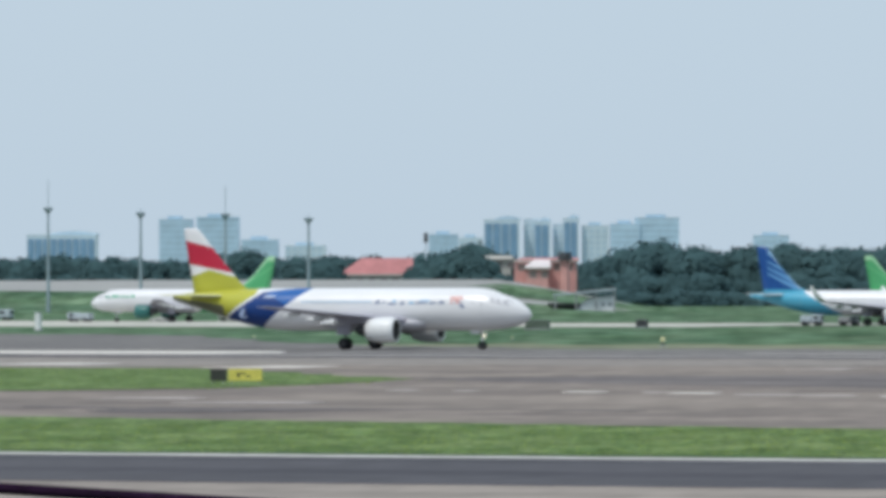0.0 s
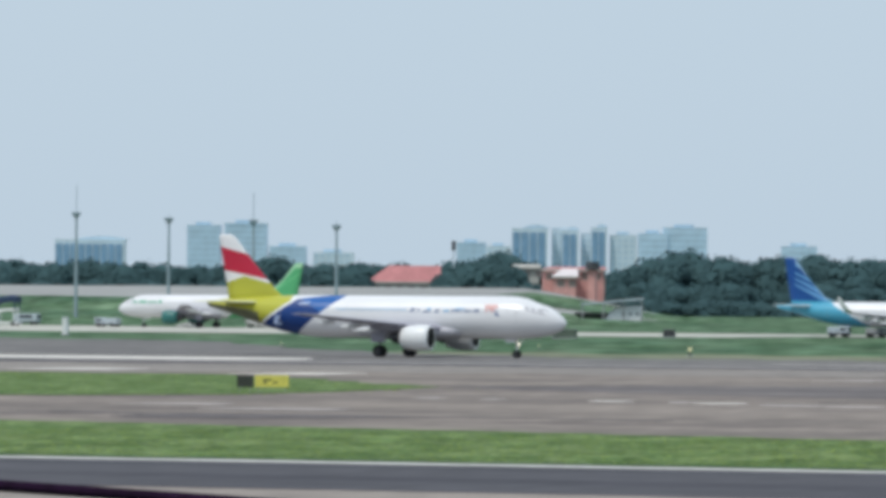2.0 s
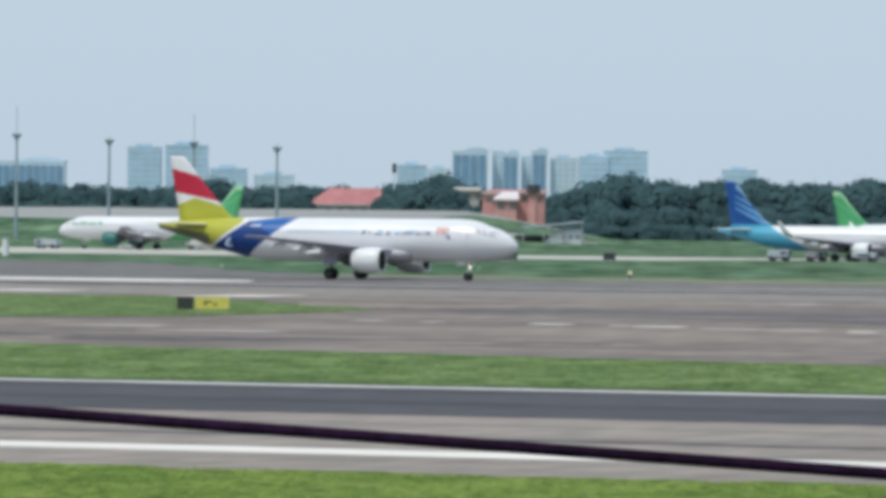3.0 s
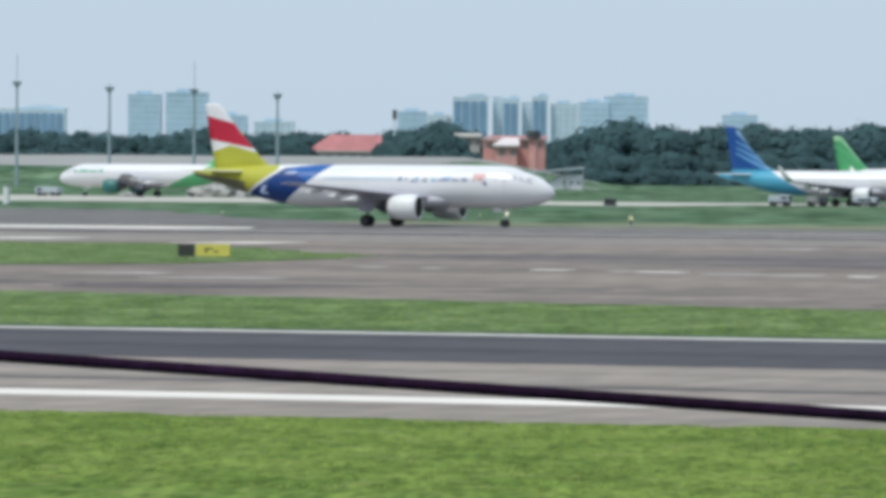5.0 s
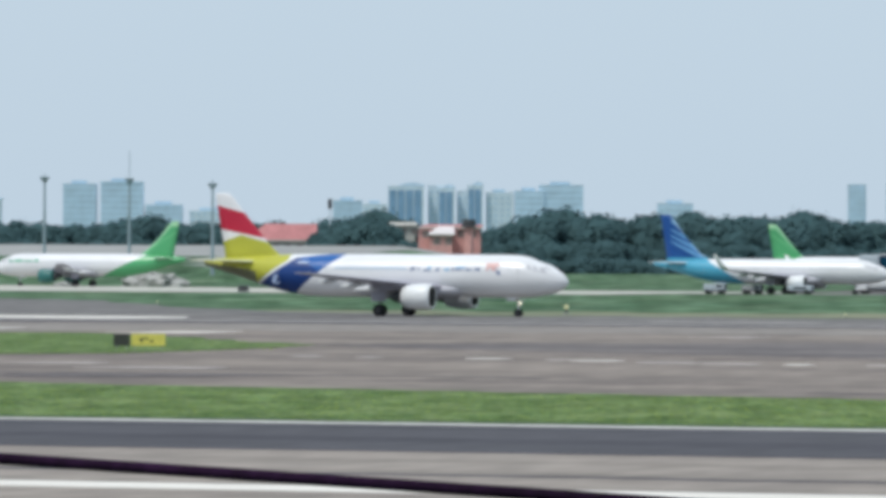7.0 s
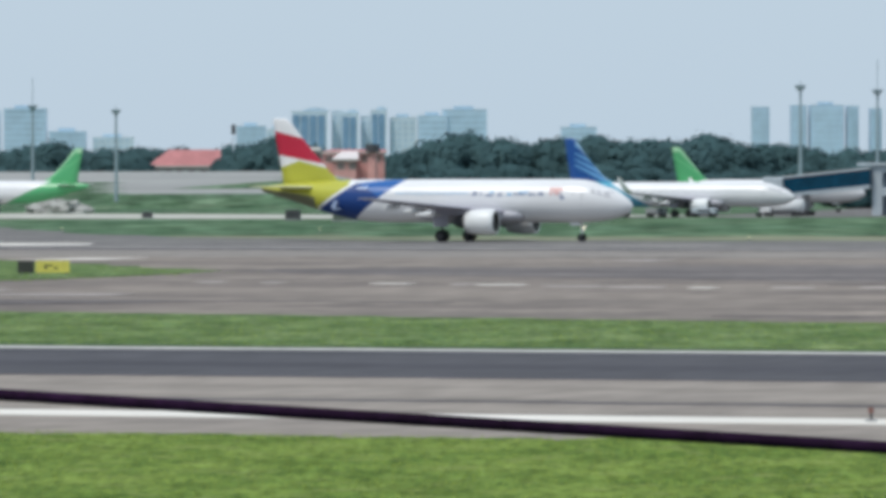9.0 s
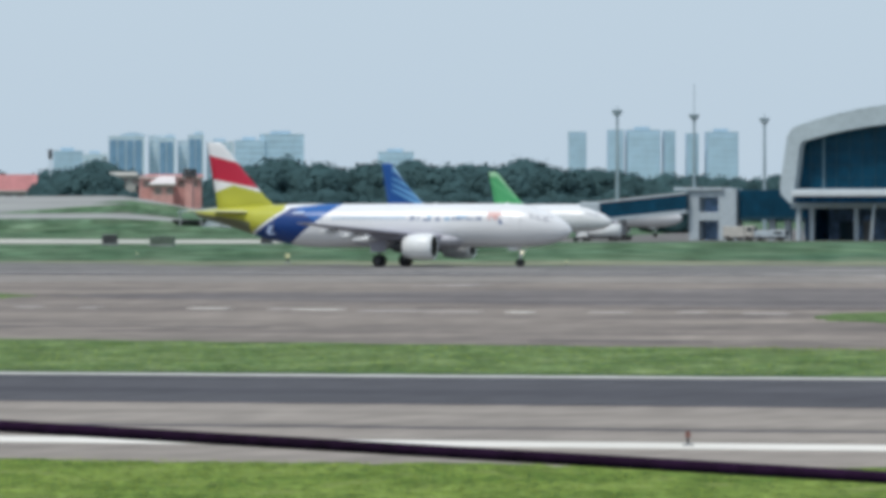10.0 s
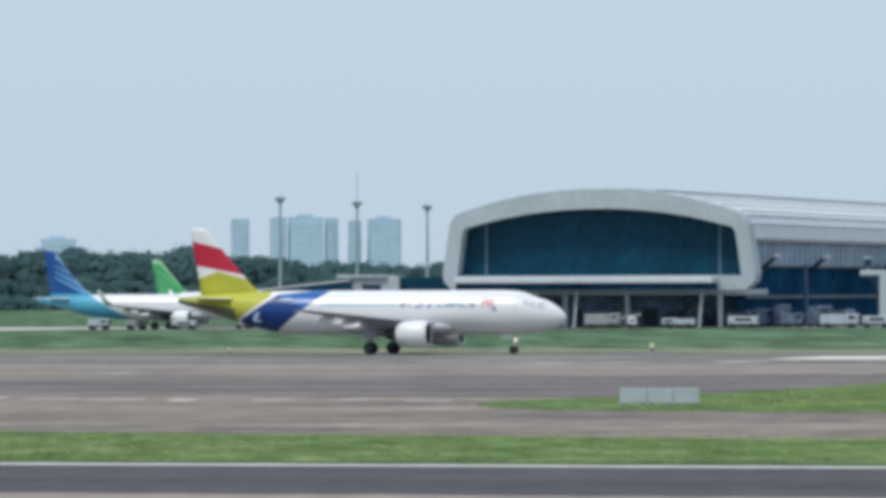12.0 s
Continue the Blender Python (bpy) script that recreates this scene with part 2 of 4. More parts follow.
joint = jitter(-300, 200, 159.6, 3, .3, 5)
lay("road_joint", joint + [(x, y - 1.0) for x, y in joint[::-1]], .025, ASPHALT, "thin dark sealed joint across the grey concrete", "pavement joint")
mid_far = [(x, 252.0 + (-x - 80) * .30 * (1 if x > -130 else 1) + random.Random(int(x * 7)).uniform(-.8, .8)) for x in np.arange(120, -420, -2.0)]
mid_far = [(x, min(max(y, 238), 275)) for x, y in mid_far]
lay("ground_mid_grass", jitter(-420, 120, 208.6, 1.0, .5, 2) + mid_far, .05, MID_GRASS, "strip of rough green grass between two taxiways", "grass strip")
# Shadow of the grass edge beside the kerb, drawn as a dark strip.
FRINGE = grass_material("edge_shadow_grass", (.035, .075, .03), (.06, .11, .04), (.1, .13, .06))
lay("ground_edge_shadow", jitter(-420, 120, 208.0, 1.0, .2, 12) + jitter(120, -420, 210.6, .8, .8, 13), .06, FRINGE, "dark grass strip painted as edge shadow along the pale edge strip", "grass fringe")
lay("taxiway", [(-700, 236), (500, 236), (500, 560), (-700, 560)], .012, TAXI, "stained brown-grey taxiway pavement with tyre streaks", "taxiway")
lay("taxiway_asphalt", [(-158, 388), (-140, 372), (-100, 352), (-40, 342), (200, 318), (200, 420), (60, 428), (-60, 436), (-120, 430), (-148, 404)], .025, WORN_DARK, "darker patch of old asphalt on the taxiway", "taxiway")
island = [(-420, 304), (-190, 322), (-160, 337), (-154, 348), (-153.5, 361), (-155, 374), (-157.5, 388)] + [(x, 387 + min(48, (-157 - x) * 1.3) + random.Random(int(x)).uniform(-2.5, 2.5)) for x in np.arange(-159, -420, -2.0)]
lay("ground_sign_grass", island, .05, MID_GRASS, "tapering tongue of green grass beside a taxiway", "grass island")
ri = random.Random(77)
isle = [(x, float(np.interp(x, (-88, -84, -78, -66, 200), (322, 311, 304.5, 301.5, 290))) + ri.uniform(-1.2, 1.2)) for x in np.arange(-88, 200, 1.0)] + [(200, 480), (-62, 480)]
isle += [(float(np.interp(y, (322, 332, 342, 366, 392, 430, 480), (-88, -88.5, -85.5, -82, -82, -78, -62))) + ri.uniform(-.9, .9), y) for y in np.arange(474, 324, -3.0)]
lay("ground_corner_grass", isle, .05, MID_GRASS, "green grass corner between taxiways", "grass island")
lay("runway", [(-900, 505), (500, 505), (500, 588)] + [(x, 589 + random.Random(int(x * 3)).uniform(-4, 7) + min(max(0, (-x - 222)) ** 1.35 * .27, 150 - (x + 310) * .55)) for x in np.arange(0, -470, -5.0)] + [(-900, 900)], .03, OLD_ASPHALT, "grey asphalt runway that the airliner rolls along", "runway")
lay("runway_marking", [(-700, 537), (-238, 537), (-234, 544), (-238, 555), (-700, 555)], .045, MARK, "long broad white painted runway stripe", "runway marking")
lay("taxiway_shoulder", jitter(-700, -205, 442, 4, 3, 21) + jitter(-200, 300, 462, 6, 3, 22) + jitter(300, -700, 502, 5, 2.5, 23), .02, SHOULDER, "paler grey-tan pavement beside the runway", "taxiway")
lay("runway_edge", jitter(-700, -150, 510, 6, 1.5, 24) + jitter(-150, -700, 522, 6, 2, 25), .036, ASPHALT, "dark rubber-stained strip along the runway stripe", "runway")
for x0, x1, y0, y1 in ((-121, -60, 536, 556), (-250, -205, 522, 526), (-203, -176, 517.5, 520.5), (-174, -150, 515, 518), (-145, -136, 511, 514), (-134.5, -130.7, 505.5, 509.5), (-129.3, -125.9, 506.5, 511), (-120.2, -118.4, 513, 518), (-150, -136, 545, 549), (-190, -176, 546, 549)):
    lay("runway_dash", [(x0, y0), (x1, y0 - 1), (x1 + 2, y1 - 1), (x0 + 1, y1)], .05, MARK if x0 > -125 else FADED, "worn white runway marking", "runway marking")
for i, (x, y, ln, m) in enumerate(((-141, 343, 1.6, FADED), (-136.5, 342, 1.2, FADED), (-129.3, 340.5, 2.3, MARK), (-124, 339, 1.1, FADED), (-122.2, 338, 2.8, MARK), (-116.7, 333.5, 3.4, FADED), (-112.6, 332, 3.2, FADED), (-107.5, 331, 1.4, MARK), (-103, 331.5, 2.2, FADED), (-98.5, 333, 1.5, FADED), (-94, 330, 2.4, FADED))):
    r = random.Random(40 + i)
    lay("taxiway_dash", [(x, y), (x + ln * .5, y - .3 + r.uniform(-.2, .2)), (x + ln, y - .4), (x + ln - .15, y + 1.9), (x + ln * .4, y + 2.2 + r.uniform(-.3, .3)), (x - .2, y + 2.0)], .035, m, "worn pale taxiway marking dash", "runway marking")
for x0, x1, y0, y1 in ((-136, -129, 302, 305), (-146, -140.5, 313, 316), (-196, -189, 441, 450), (-221, -213, 455, 463), (-150, -146, 440, 446)):
    lay("taxiway_patch", [(x0, y0), (x1, y0 + 1), (x1, y1 + 1), (x0 + 2, y1)], .04, MARK if x0 < -180 else FADED, "pale worn streak on the taxiway", "runway marking")
for i in range(9):
    r = random.Random(90 + i)
    x, y, ln, bow = r.uniform(-190, -95), r.uniform(272, 420), r.uniform(22, 60), r.uniform(-9, 9)
    top_ = [(x + ln * u / 10, y + bow * (u / 10) ** 2 + r.uniform(-.2, .2)) for u in range(11)]
    lay("tyre_mark", top_ + [(a, b - r.uniform(.8, 2.4)) for a, b in top_[::-1]], .028 + i * .0006, WORN_DARK, "dark sweeping tyre mark on the taxiway", "tyre mark")
for x0, x1, y0, wide in ((-103.6, -100.4, 370, 3.2), (-42.1, -40.2, 170.4, 1.6), (-84, -76, 262, 2.2), (-91, -84, 436, 4)):
    lay("tyre_mark", [(x0, y0), (x0 + (x1 - x0) * .4, y0 - wide * .3), (x1, y0), (x1 - .2, y0 + wide * .5), (x0 + (x1 - x0) * .6, y0 + wide), (x0 + .2, y0 + wide * .6)], .036, WORN_DARK, "short dark rubber scuff on the pavement", "tyre mark")
for i in range(7):
    r = random.Random(190 + i)
    x, y, ln = r.uniform(-260, -120), 600 + i * 24 + r.uniform(-6, 6), r.uniform(20, 60)
    top_ = [(x + ln * u / 10, y + r.uniform(-2, 2)) for u in range(11)]
    lay("ground_dry_patch", top_ + [(a, b - r.uniform(2, 7)) for a, b in top_[::-1]], .008 + i * .0006, DRY, "strip of dry tan grass on the airfield", "dry grass")
lay("ground_dry_verge", jitter(-262, 0, 594, 4, 2.5, 31) + jitter(0, -262, 636, 5, 8, 32), .016, DRY, "strip of dry olive grass beside the runway", "dry grass")
lay("tyre_mark", [(-131, 281), (-128, 277.5), (-124, 279), (-121, 283), (-117.5, 288), (-122, 291), (-127, 287), (-130.5, 288)], .037, WORN_DARK, "long dark rubber streak on the taxiway", "tyre mark")
lay("apron", [(-1300, 990), (-640, 962), (-400, 932), (-334, 936), (-330, 1036), (-395, 1035), (-520, 1105), (-1300, 1240)], .03, PALE, "pale concrete apron and taxi lane", "apron")

# ---- airliners: x forward, origin on the ground under the main wheels ----
FOIL = [(0, 0), (.02, .35), (.08, .72), (.2, .97), (.35, 1), (.55, .85), (.75, .5), (1, .06), (1, -.06), (.75, -.2), (.5, -.45), (.3, -.62), (.12, -.5), (.03, -.28)]


def foil_loop(le, chord, thick, y, z, upright=False):
    """An aerofoil section: le is the x of the leading edge, the chord runs aft."""
    out = []
    for u, v in FOIL:
        x, h = le - u * chord, v * thick / 2
        out.append((x, h, z) if upright else (x, y, z + h))
    return out


NOSE = [(0, .03, -.52), (.12, .15, -.51), (.4, .30, -.48), (.9, .47, -.42), (1.6, .64, -.33), (2.2, .75, -.24), (2.9, .85, -.16), (3.8, .93, -.08), (5, .985, -.02), (6.5, 1, 0), (12, 1, 0), (18, 1, 0), (24.3, 1, 0), (26, .985, .03), (28, .92, .13), (30, .80, .32), (32, .64, .57), (34, .45, .83), (35.6, .31, 1.0), (36.8, .19, 1.1), (37.4, .12, 1.15), (37.57, .04, 1.16)]


def glide(x, xs, ys):
    """A smooth curve through points that keeps flat runs flat."""
    i = min(max(int(np.searchsorted(xs, x)) - 1, 0), len(xs) - 2)

    def slope(j):
        if j == 0 or j == len(xs) - 1:
            a = min(max(j - 1, 0), len(xs) - 2)
            return (ys[a + 1] - ys[a]) / (xs[a + 1] - xs[a])
        p, q = (ys[j] - ys[j - 1]) / (xs[j] - xs[j - 1]), (ys[j + 1] - ys[j]) / (xs[j + 1] - xs[j])
        return 0.0 if p * q <= 0 else 2 * p * q / (p + q)
    h = xs[i + 1] - xs[i]
    t = (x - xs[i]) / h
    return (2 * t ** 3 - 3 * t ** 2 + 1) * ys[i] + (t ** 3 - 2 * t ** 2 + t) * h * slope(i) + (-2 * t ** 3 + 3 * t ** 2) * ys[i + 1] + (t ** 3 - t ** 2) * h * slope(i + 1)


def skin(s, a, k, r, zc, lift=0.0):
    """The point of the fuselage skin at s metres from the nose and the angle a round its axis."""
    s0, q, dz = zip(*NOSE)
    rr, d = glide(s, s0, q) * r + lift, glide(s, s0, dz)
    y, z = rr * math.cos(a), rr * 1.04 * math.sin(a)
    if 1.3 < s < 4.2 and z > 0:
        z *= 1 - .09 * math.sin((s - 1.3) / 2.9 * math.pi) ** 2
    return Vector((17.7 * k - s * k, y, zc + d + z))


def fuselage_loops(k, r, zc, n=40):
    stations = [0, .03, .07, .12] + list(np.arange(.2, 6.4, .2)) + list(np.arange(6.5, 37.2, .6)) + [37.3, 37.45, 37.57]
    return [[skin(s, 2 * math.pi * i / n, k, r, zc) for i in range(n)] for s in stations]


def wheel_set(name, parent, x, y, r, w):
    """An axle's wheel with a tyre and a rim, its own origin at the axle."""
    wheel = new(name)
    wheel.parent, wheel.matrix_basis = parent, pose(x, y, r)
    bm = bmesh.new()
    prof = [(.55, .5), (.86, .5), (.97, .36), (1, .15), (1, -.15), (.97, -.36), (.86, -.5), (.55, -.5)]
    loops = []
    for i in range(25):
        a = 2 * math.pi * i / 24
        loops.append([(math.cos(a) * p * r, q * w, math.sin(a) * p * r) for p, q in prof])
    rings(bm, loops, False)
    bmesh.ops.remove_doubles(bm, verts=bm.verts, dist=.001)
    part("tyre", bm, RUBBER, wheel, "black rubber tyre", True)
    bm = rod(bmesh.new(), (0, -w * .42, 0), (0, w * .42, 0), r * .56, n=18)
    for i in range(5):
        a = 2 * math.pi * i / 5
        rod(bm, (math.cos(a) * r * .33, -w * .5, math.sin(a) * r * .33), (math.cos(a) * r * .33, w * .5, math.sin(a) * r * .33), r * .1, n=6)
    part("rim", bm, DARK, wheel, "dark metal rim")
    return wheel


def airliner(label, body, fin, tailplane, nacelle, group, at, k=1.0, r=1.98, fin_top=11.76, winglet=False, cowl=1.2, dorsal=0.0, lit=False):
    plane = thing("airliner", label, "airliner", group, at=at)
    zc = 3.84 if k == 1 else 3.55
    part("fuselage", rings(bmesh.new(), fuselage_loops(k, r, zc)), body, plane, smooth=True)
    # wing-body fairing
    loops = []
    for s, q in ((10.2, .2), (11.2, .75), (13, 1), (17.5, 1), (19.6, .75), (21.2, .2)):
        loops.append([(17.7 - s, math.cos(2 * math.pi * i / 20) * (1.2 + 1.05 * q), zc - 1.35 + math.sin(2 * math.pi * i / 20) * (.35 + .55 * q)) for i in range(20)])
    part("belly_fairing", rings(bmesh.new(), loops), WING_BELLY, plane, smooth=True)
    for side in (-1, 1):
        wing_z = zc - 1.1
        stations = [(1.2, 11.6, 7.1, .95), (2.0, 12.1, 6.5, .85), (6.2, 14.3, 4.35, .52), (11, 16.8, 3.05, .34), (16.4, 19.6, 1.75, .19), (17.0, 20.1, 1.2, .1)]
        loops = [foil_loop(17.7 - s, c, t, side * y, wing_z + (y - 1.9) * .092) for y, s, c, t in stations]
        wing = part("wing", rings(bmesh.new(), loops), WING, plane, "pale grey swept wing", True)
        if winglet:
            tip = [foil_loop(17.7 - s, c, .1, side * y, wing_z + z) for y, s, c, z in ((17.0, 20.1, 1.25, 1.40), (17.5, 20.6, 1.1, 1.9), (17.8, 21.4, .8, 2.9), (17.95, 22.0, .5, 3.7))]
            part("winglet", rings(bmesh.new(), tip), WHITE, wing, "upturned winglet", True)
        for y, s, ln in ((4.4, 17.4, 2.9), (8.2, 17.6, 2.5), (12.2, 18.7, 2.0)):
            loops = [[(17.7 - s - ln * u, side * y + math.cos(2 * math.pi * i / 10) * .2 * q, wing_z + (y - 1.9) * .092 - .32 - .12 * u + math.sin(2 * math.pi * i / 10) * .27 * q) for i in range(10)] for u, q in ((0, .15), (.2, .8), (.45, 1), (.75, .7), (1, .1))]
            part("flap_fairing", rings(bmesh.new(), loops), WHITE, wing, smooth=True)
        # engine
        ez, ey = 1.88, side * 5.75 * (1 if k == 1 else .88)
        engine = new("engine")
        engine.parent = plane
        for name, prof, m in (("cowling", [(11.1, .82), (11.04, .9), (11.12, .98), (11.6, 1.04), (12.5, 1.04), (13.3, .96), (13.95, .82), (13.97, .72)], nacelle), ("inlet_liner", [(11.09, .815), (11.4, .77), (12.2, .74)], BLACK), ("nozzle_liner", [(13.96, .71), (13.2, .69)], DARK)):
            loops = [[(17.7 - s, ey + cowl * q * math.cos(2 * math.pi * i / 28), ez + cowl * q * math.sin(2 * math.pi * i / 28)) for i in range(28)] for s, q in prof]
            part(name, rings(bmesh.new(), loops, False), m, engine, smooth=True)
        loops = [[(17.7 - s, ey + cowl * q * math.cos(2 * math.pi * i / 20), ez + cowl * q * math.sin(2 * math.pi * i / 20)) for i in range(20)] for s, q in ((11.6, .78), (13, .74), (14, .55), (14.9, .42), (15.5, .1))]
        part("core_nozzle", rings(bmesh.new(), loops), DARK, engine, "dark metal exhaust cone", True)
        bm = bmesh.new()
        for i in range(18):
            a = 2 * math.pi * i / 18
            rod(bm, (17.7 - 11.5, ey + math.cos(a) * .25, ez + math.sin(a) * .25), (17.7 - 11.56, ey + math.cos(a + .1) * cowl * .78, ez + math.sin(a + .1) * cowl * .78), .05, .1, 4)
        rod(bm, (17.7 - 11.6, ey, ez), (17.7 - 11.05, ey, ez), .3, .02, 14)
        part("fan", bm, DARK, engine, "dark fan blades with a spinner")
        pylon = [foil_loop(17.7 - s, c, .42, 0, z, True) for z, s, c in ((ez + cowl * .6, 12.0, 5.0), (ez + cowl * 1.05, 12.1, 5.2), (wing_z + .42, 13.8, 3.6))]
        part("pylon", rings(bmesh.new(), [[(x, y + ey, z) for x, y, z in lp] for lp in pylon]), WING, engine)
        engine.location.x = -.55
        # tailplane
        zt = zc + 1.3
        loops = [foil_loop(17.7 * k - s * k, c, t, side * y, zt + y * .02) for y, s, c, t in ((.25, 31.2, 4.1, .4), (1.0, 31.8, 3.7, .34), (5.9, 35.0, 1.6, .14), (6.2, 35.3, 1.2, .06))]
        part("tailplane", rings(bmesh.new(), loops), tailplane, plane, smooth=True)
        # main gear
        gear = new("landing_gear")
        gear.parent = plane
        bm = rod(bmesh.new(), (0, side * 3.8, .58), (0, side * 3.8, 1.4), .09)
        rod(bm, (0, side * 3.8, 1.3), (.05, side * 3.6, wing_z + .1), .15)
        rod(bm, (0, side * 3.8, 1.5), (0, side * 2.2, wing_z), .07)
        rod(bm, (-.05, side * 3.35, .58), (-.05, side * 4.25, .58), .08)
        part("strut", bm, DARK, gear, "dark landing gear strut")
        part("gear_door", cube(-.75, .75, side * 4.18 - .03, side * 4.18 + .03, 1.4, wing_z + .1, bevel=.02), WING, gear)
    # fin with dorsal fillet
    ft, fz = fin_top, zc + 1.45
    loops = [foil_loop(17.7 * k - s * k, c * k, t, 0, z, True) for z, s, c, t in ((fz, 28.3 - dorsal, 7.0 + dorsal, .3), (fz + .5, 29.6 - dorsal * .6, 5.75 + dorsal * .6, .46), (fz + 1.3, 30.5 - dorsal * .3, 4.95 + dorsal * .3, .42), ((fz + ft) / 2 + .4, 32.55, 3.35, .32), (ft - .6, 34.35, 1.95, .22), (ft - .15, 34.8, 1.55, .16), (ft, 35.15, 1.1, .06))]
    part("fin", rings(bmesh.new(), loops), fin, plane, smooth=True)
    # nose gear
    gear = new("nose_gear")
    gear.parent = plane
    bm = rod(bmesh.new(), (12.64, 0, .38), (12.7, 0, zc - 1.7), .1)
    rod(bm, (12.64, -.3, .38), (12.64, .3, .38), .06)
    rod(bm, (12.7, 0, 1.0), (13.6, 0, zc - 1.7), .05)
    part("strut", bm, WHITE, gear, "white nose gear strut")
    for y in (-.42, .42):
        part("gear_door", cube(11.6, 12.5, y - .02, y + .02, 1.5, zc - 1.6, bevel=.01), WHITE, gear)
    part("taxi_light", rod(bmesh.new(), (12.8, 0, 1.3), (12.92, 0, 1.3), .16, n=12), LAMP if lit else GLASS, gear, "round taxi light")
    wheels = [wheel_set("wheel", plane, 0, s * y, .57, .4) for s in (-1, 1) for y in (3.37, 4.23)]
    wheels += [wheel_set("wheel", plane, 12.64, y, .38, .22) for y in (-.25, .25)]
    # windscreen panes lie on the nose skin
    for side in (-1, 1):
        for s0, s1, a0, a1 in ((1.55, 2.15, 50, 84), (1.75, 2.4, 27, 47), (2.48, 3.05, 27, 44), (3.12, 3.6, 28, 41)):
            loops = []
            for lift in (-.02, .05):
                loops.append([skin(s, radians(a if side > 0 else 180 - a), k, r, zc, lift) for s, a in ((s0, a0), (s1, a0), (s1 + .1, a1), (s0 + .3, a1))])
            part("windscreen", rings(bmesh.new(), loops), SCREEN, plane, "grey cockpit window pane")
    # cabin windows and doors
    pane = None
    for side in (-1, 1):
        for i in range(34):
            s = 6.6 + i * .53
            y = side * (r + .004) * .968
            m = pose(17.7 * k - s * k, y, zc + .5)
            if pane is None:
                pane = part("cabin_window", cube(-.11, .11, -.02, .02, -.16, .16, bevel=.018), CABIN, plane, "small grey cabin window")
                pane.matrix_basis = m
            else:
                share("cabin_window", pane, plane, m)
        for s in (4.9, 28.6):
            y = side * float(np.interp(s, (4.5, 6.5, 24.3, 28, 30), (.97, 1, 1, .91, .8))) * r * .97
            for x in (-.45, .45):
                part("door_seam", cube(17.7 * k - s * k + x - .012, 17.7 * k - s * k + x + .012, y - .03, y + .03, zc - .5, zc + .75), GREY, plane)
    return plane, wheels


SCREEN = surface("cockpit_glass", (.54, .54, .57), .2, .1, 1, 5, bump=0)
LAMP = bpy.data.materials.new("lit_taxi_lamp")
LAMP.use_nodes = True
LAMP.node_tree.nodes["Principled BSDF"].inputs["Emission Color"].default_value = (1, .9, .65, 1)
LAMP.node_tree.nodes["Principled BSDF"].inputs["Emission Strength"].default_value = 1.1
CABIN = surface("tinted_cabin_glass", (.66, .68, .70), .3, .1, 1, 5, bump=0)
WING = surface("wing_grey", (.36, .35, .41), .4, .08, .4, 3, bump=0)
WING_BELLY = surface("belly_grey", (.46, .46, .50), .4, .08, .4, 3, bump=0)
NAVY, SKY_BLUE, SEA = (.004, .042, .20), (.07, .36, .52), (.008, .11, .38)
LIME, RED, GREEN, OFF = (.47, .47, .05), (.52, .014, .048), (.09, .41, .17), (.80, .80, .815)

tricolour = livery("white_blue_yellow_paint", OFF, [
    (LIME, [(-.646, 1, -12.1), (-1, 0, -10.5)]),
    (NAVY, [(-1, 1.35, -12.75), (.646, -1, 11.82), (.118, -1, 6.67)]),
    (SEA, [(-1, 1.35, -12.75), (.646, -1, 11.82), (.118, -1, 6.67), (.55, 1, -.35)]),
    # Shade on the tail cone's underside, painted as a dark olive field.
    ((.15, .155, .085), [(-1, 0, -13.9), (-.15, -1, 2.15)]),
])
tri_fin = livery("red_white_yellow_fin", OFF, [
    (RED, [(-.25, -1, 5.95), (.19, 1, -4.84)]),
    (LIME, [(.35, -1, 13.3), (-.25, -1, 3.72)]),
])
tri_tail = surface("pale_yellow_tailplane", (.76, .76, .46), .3, .06, .5, 4, bump=0)
hero, hero_wheels = airliner("white airliner with blue and yellow rear, red-striped fin, rolling", tricolour, tri_fin, tri_tail, WHITE, "moving airliner", pose(-241, 580, .03), lit=True)


def titles(plane, y, zc, bars, material_of):
    for name, x0, x1, z0, z1, slant, mat_ in bars:
        bm = bmesh.new()
        pts = [(x0, z0), (x1, z0), (x1 + slant, z1), (x0 + slant, z1)]
        loops = []
        for off in (.03, .0):
            lp = []
            for x, z in pts:
                q = math.sqrt(max(0, 1.98 ** 2 - ((z - zc) / 1.04) ** 2))
                lp.append((x, y * (q + off), z))
            loops.append(lp)
        rings(bm, loops)
        part(name, bm, mat_, plane)


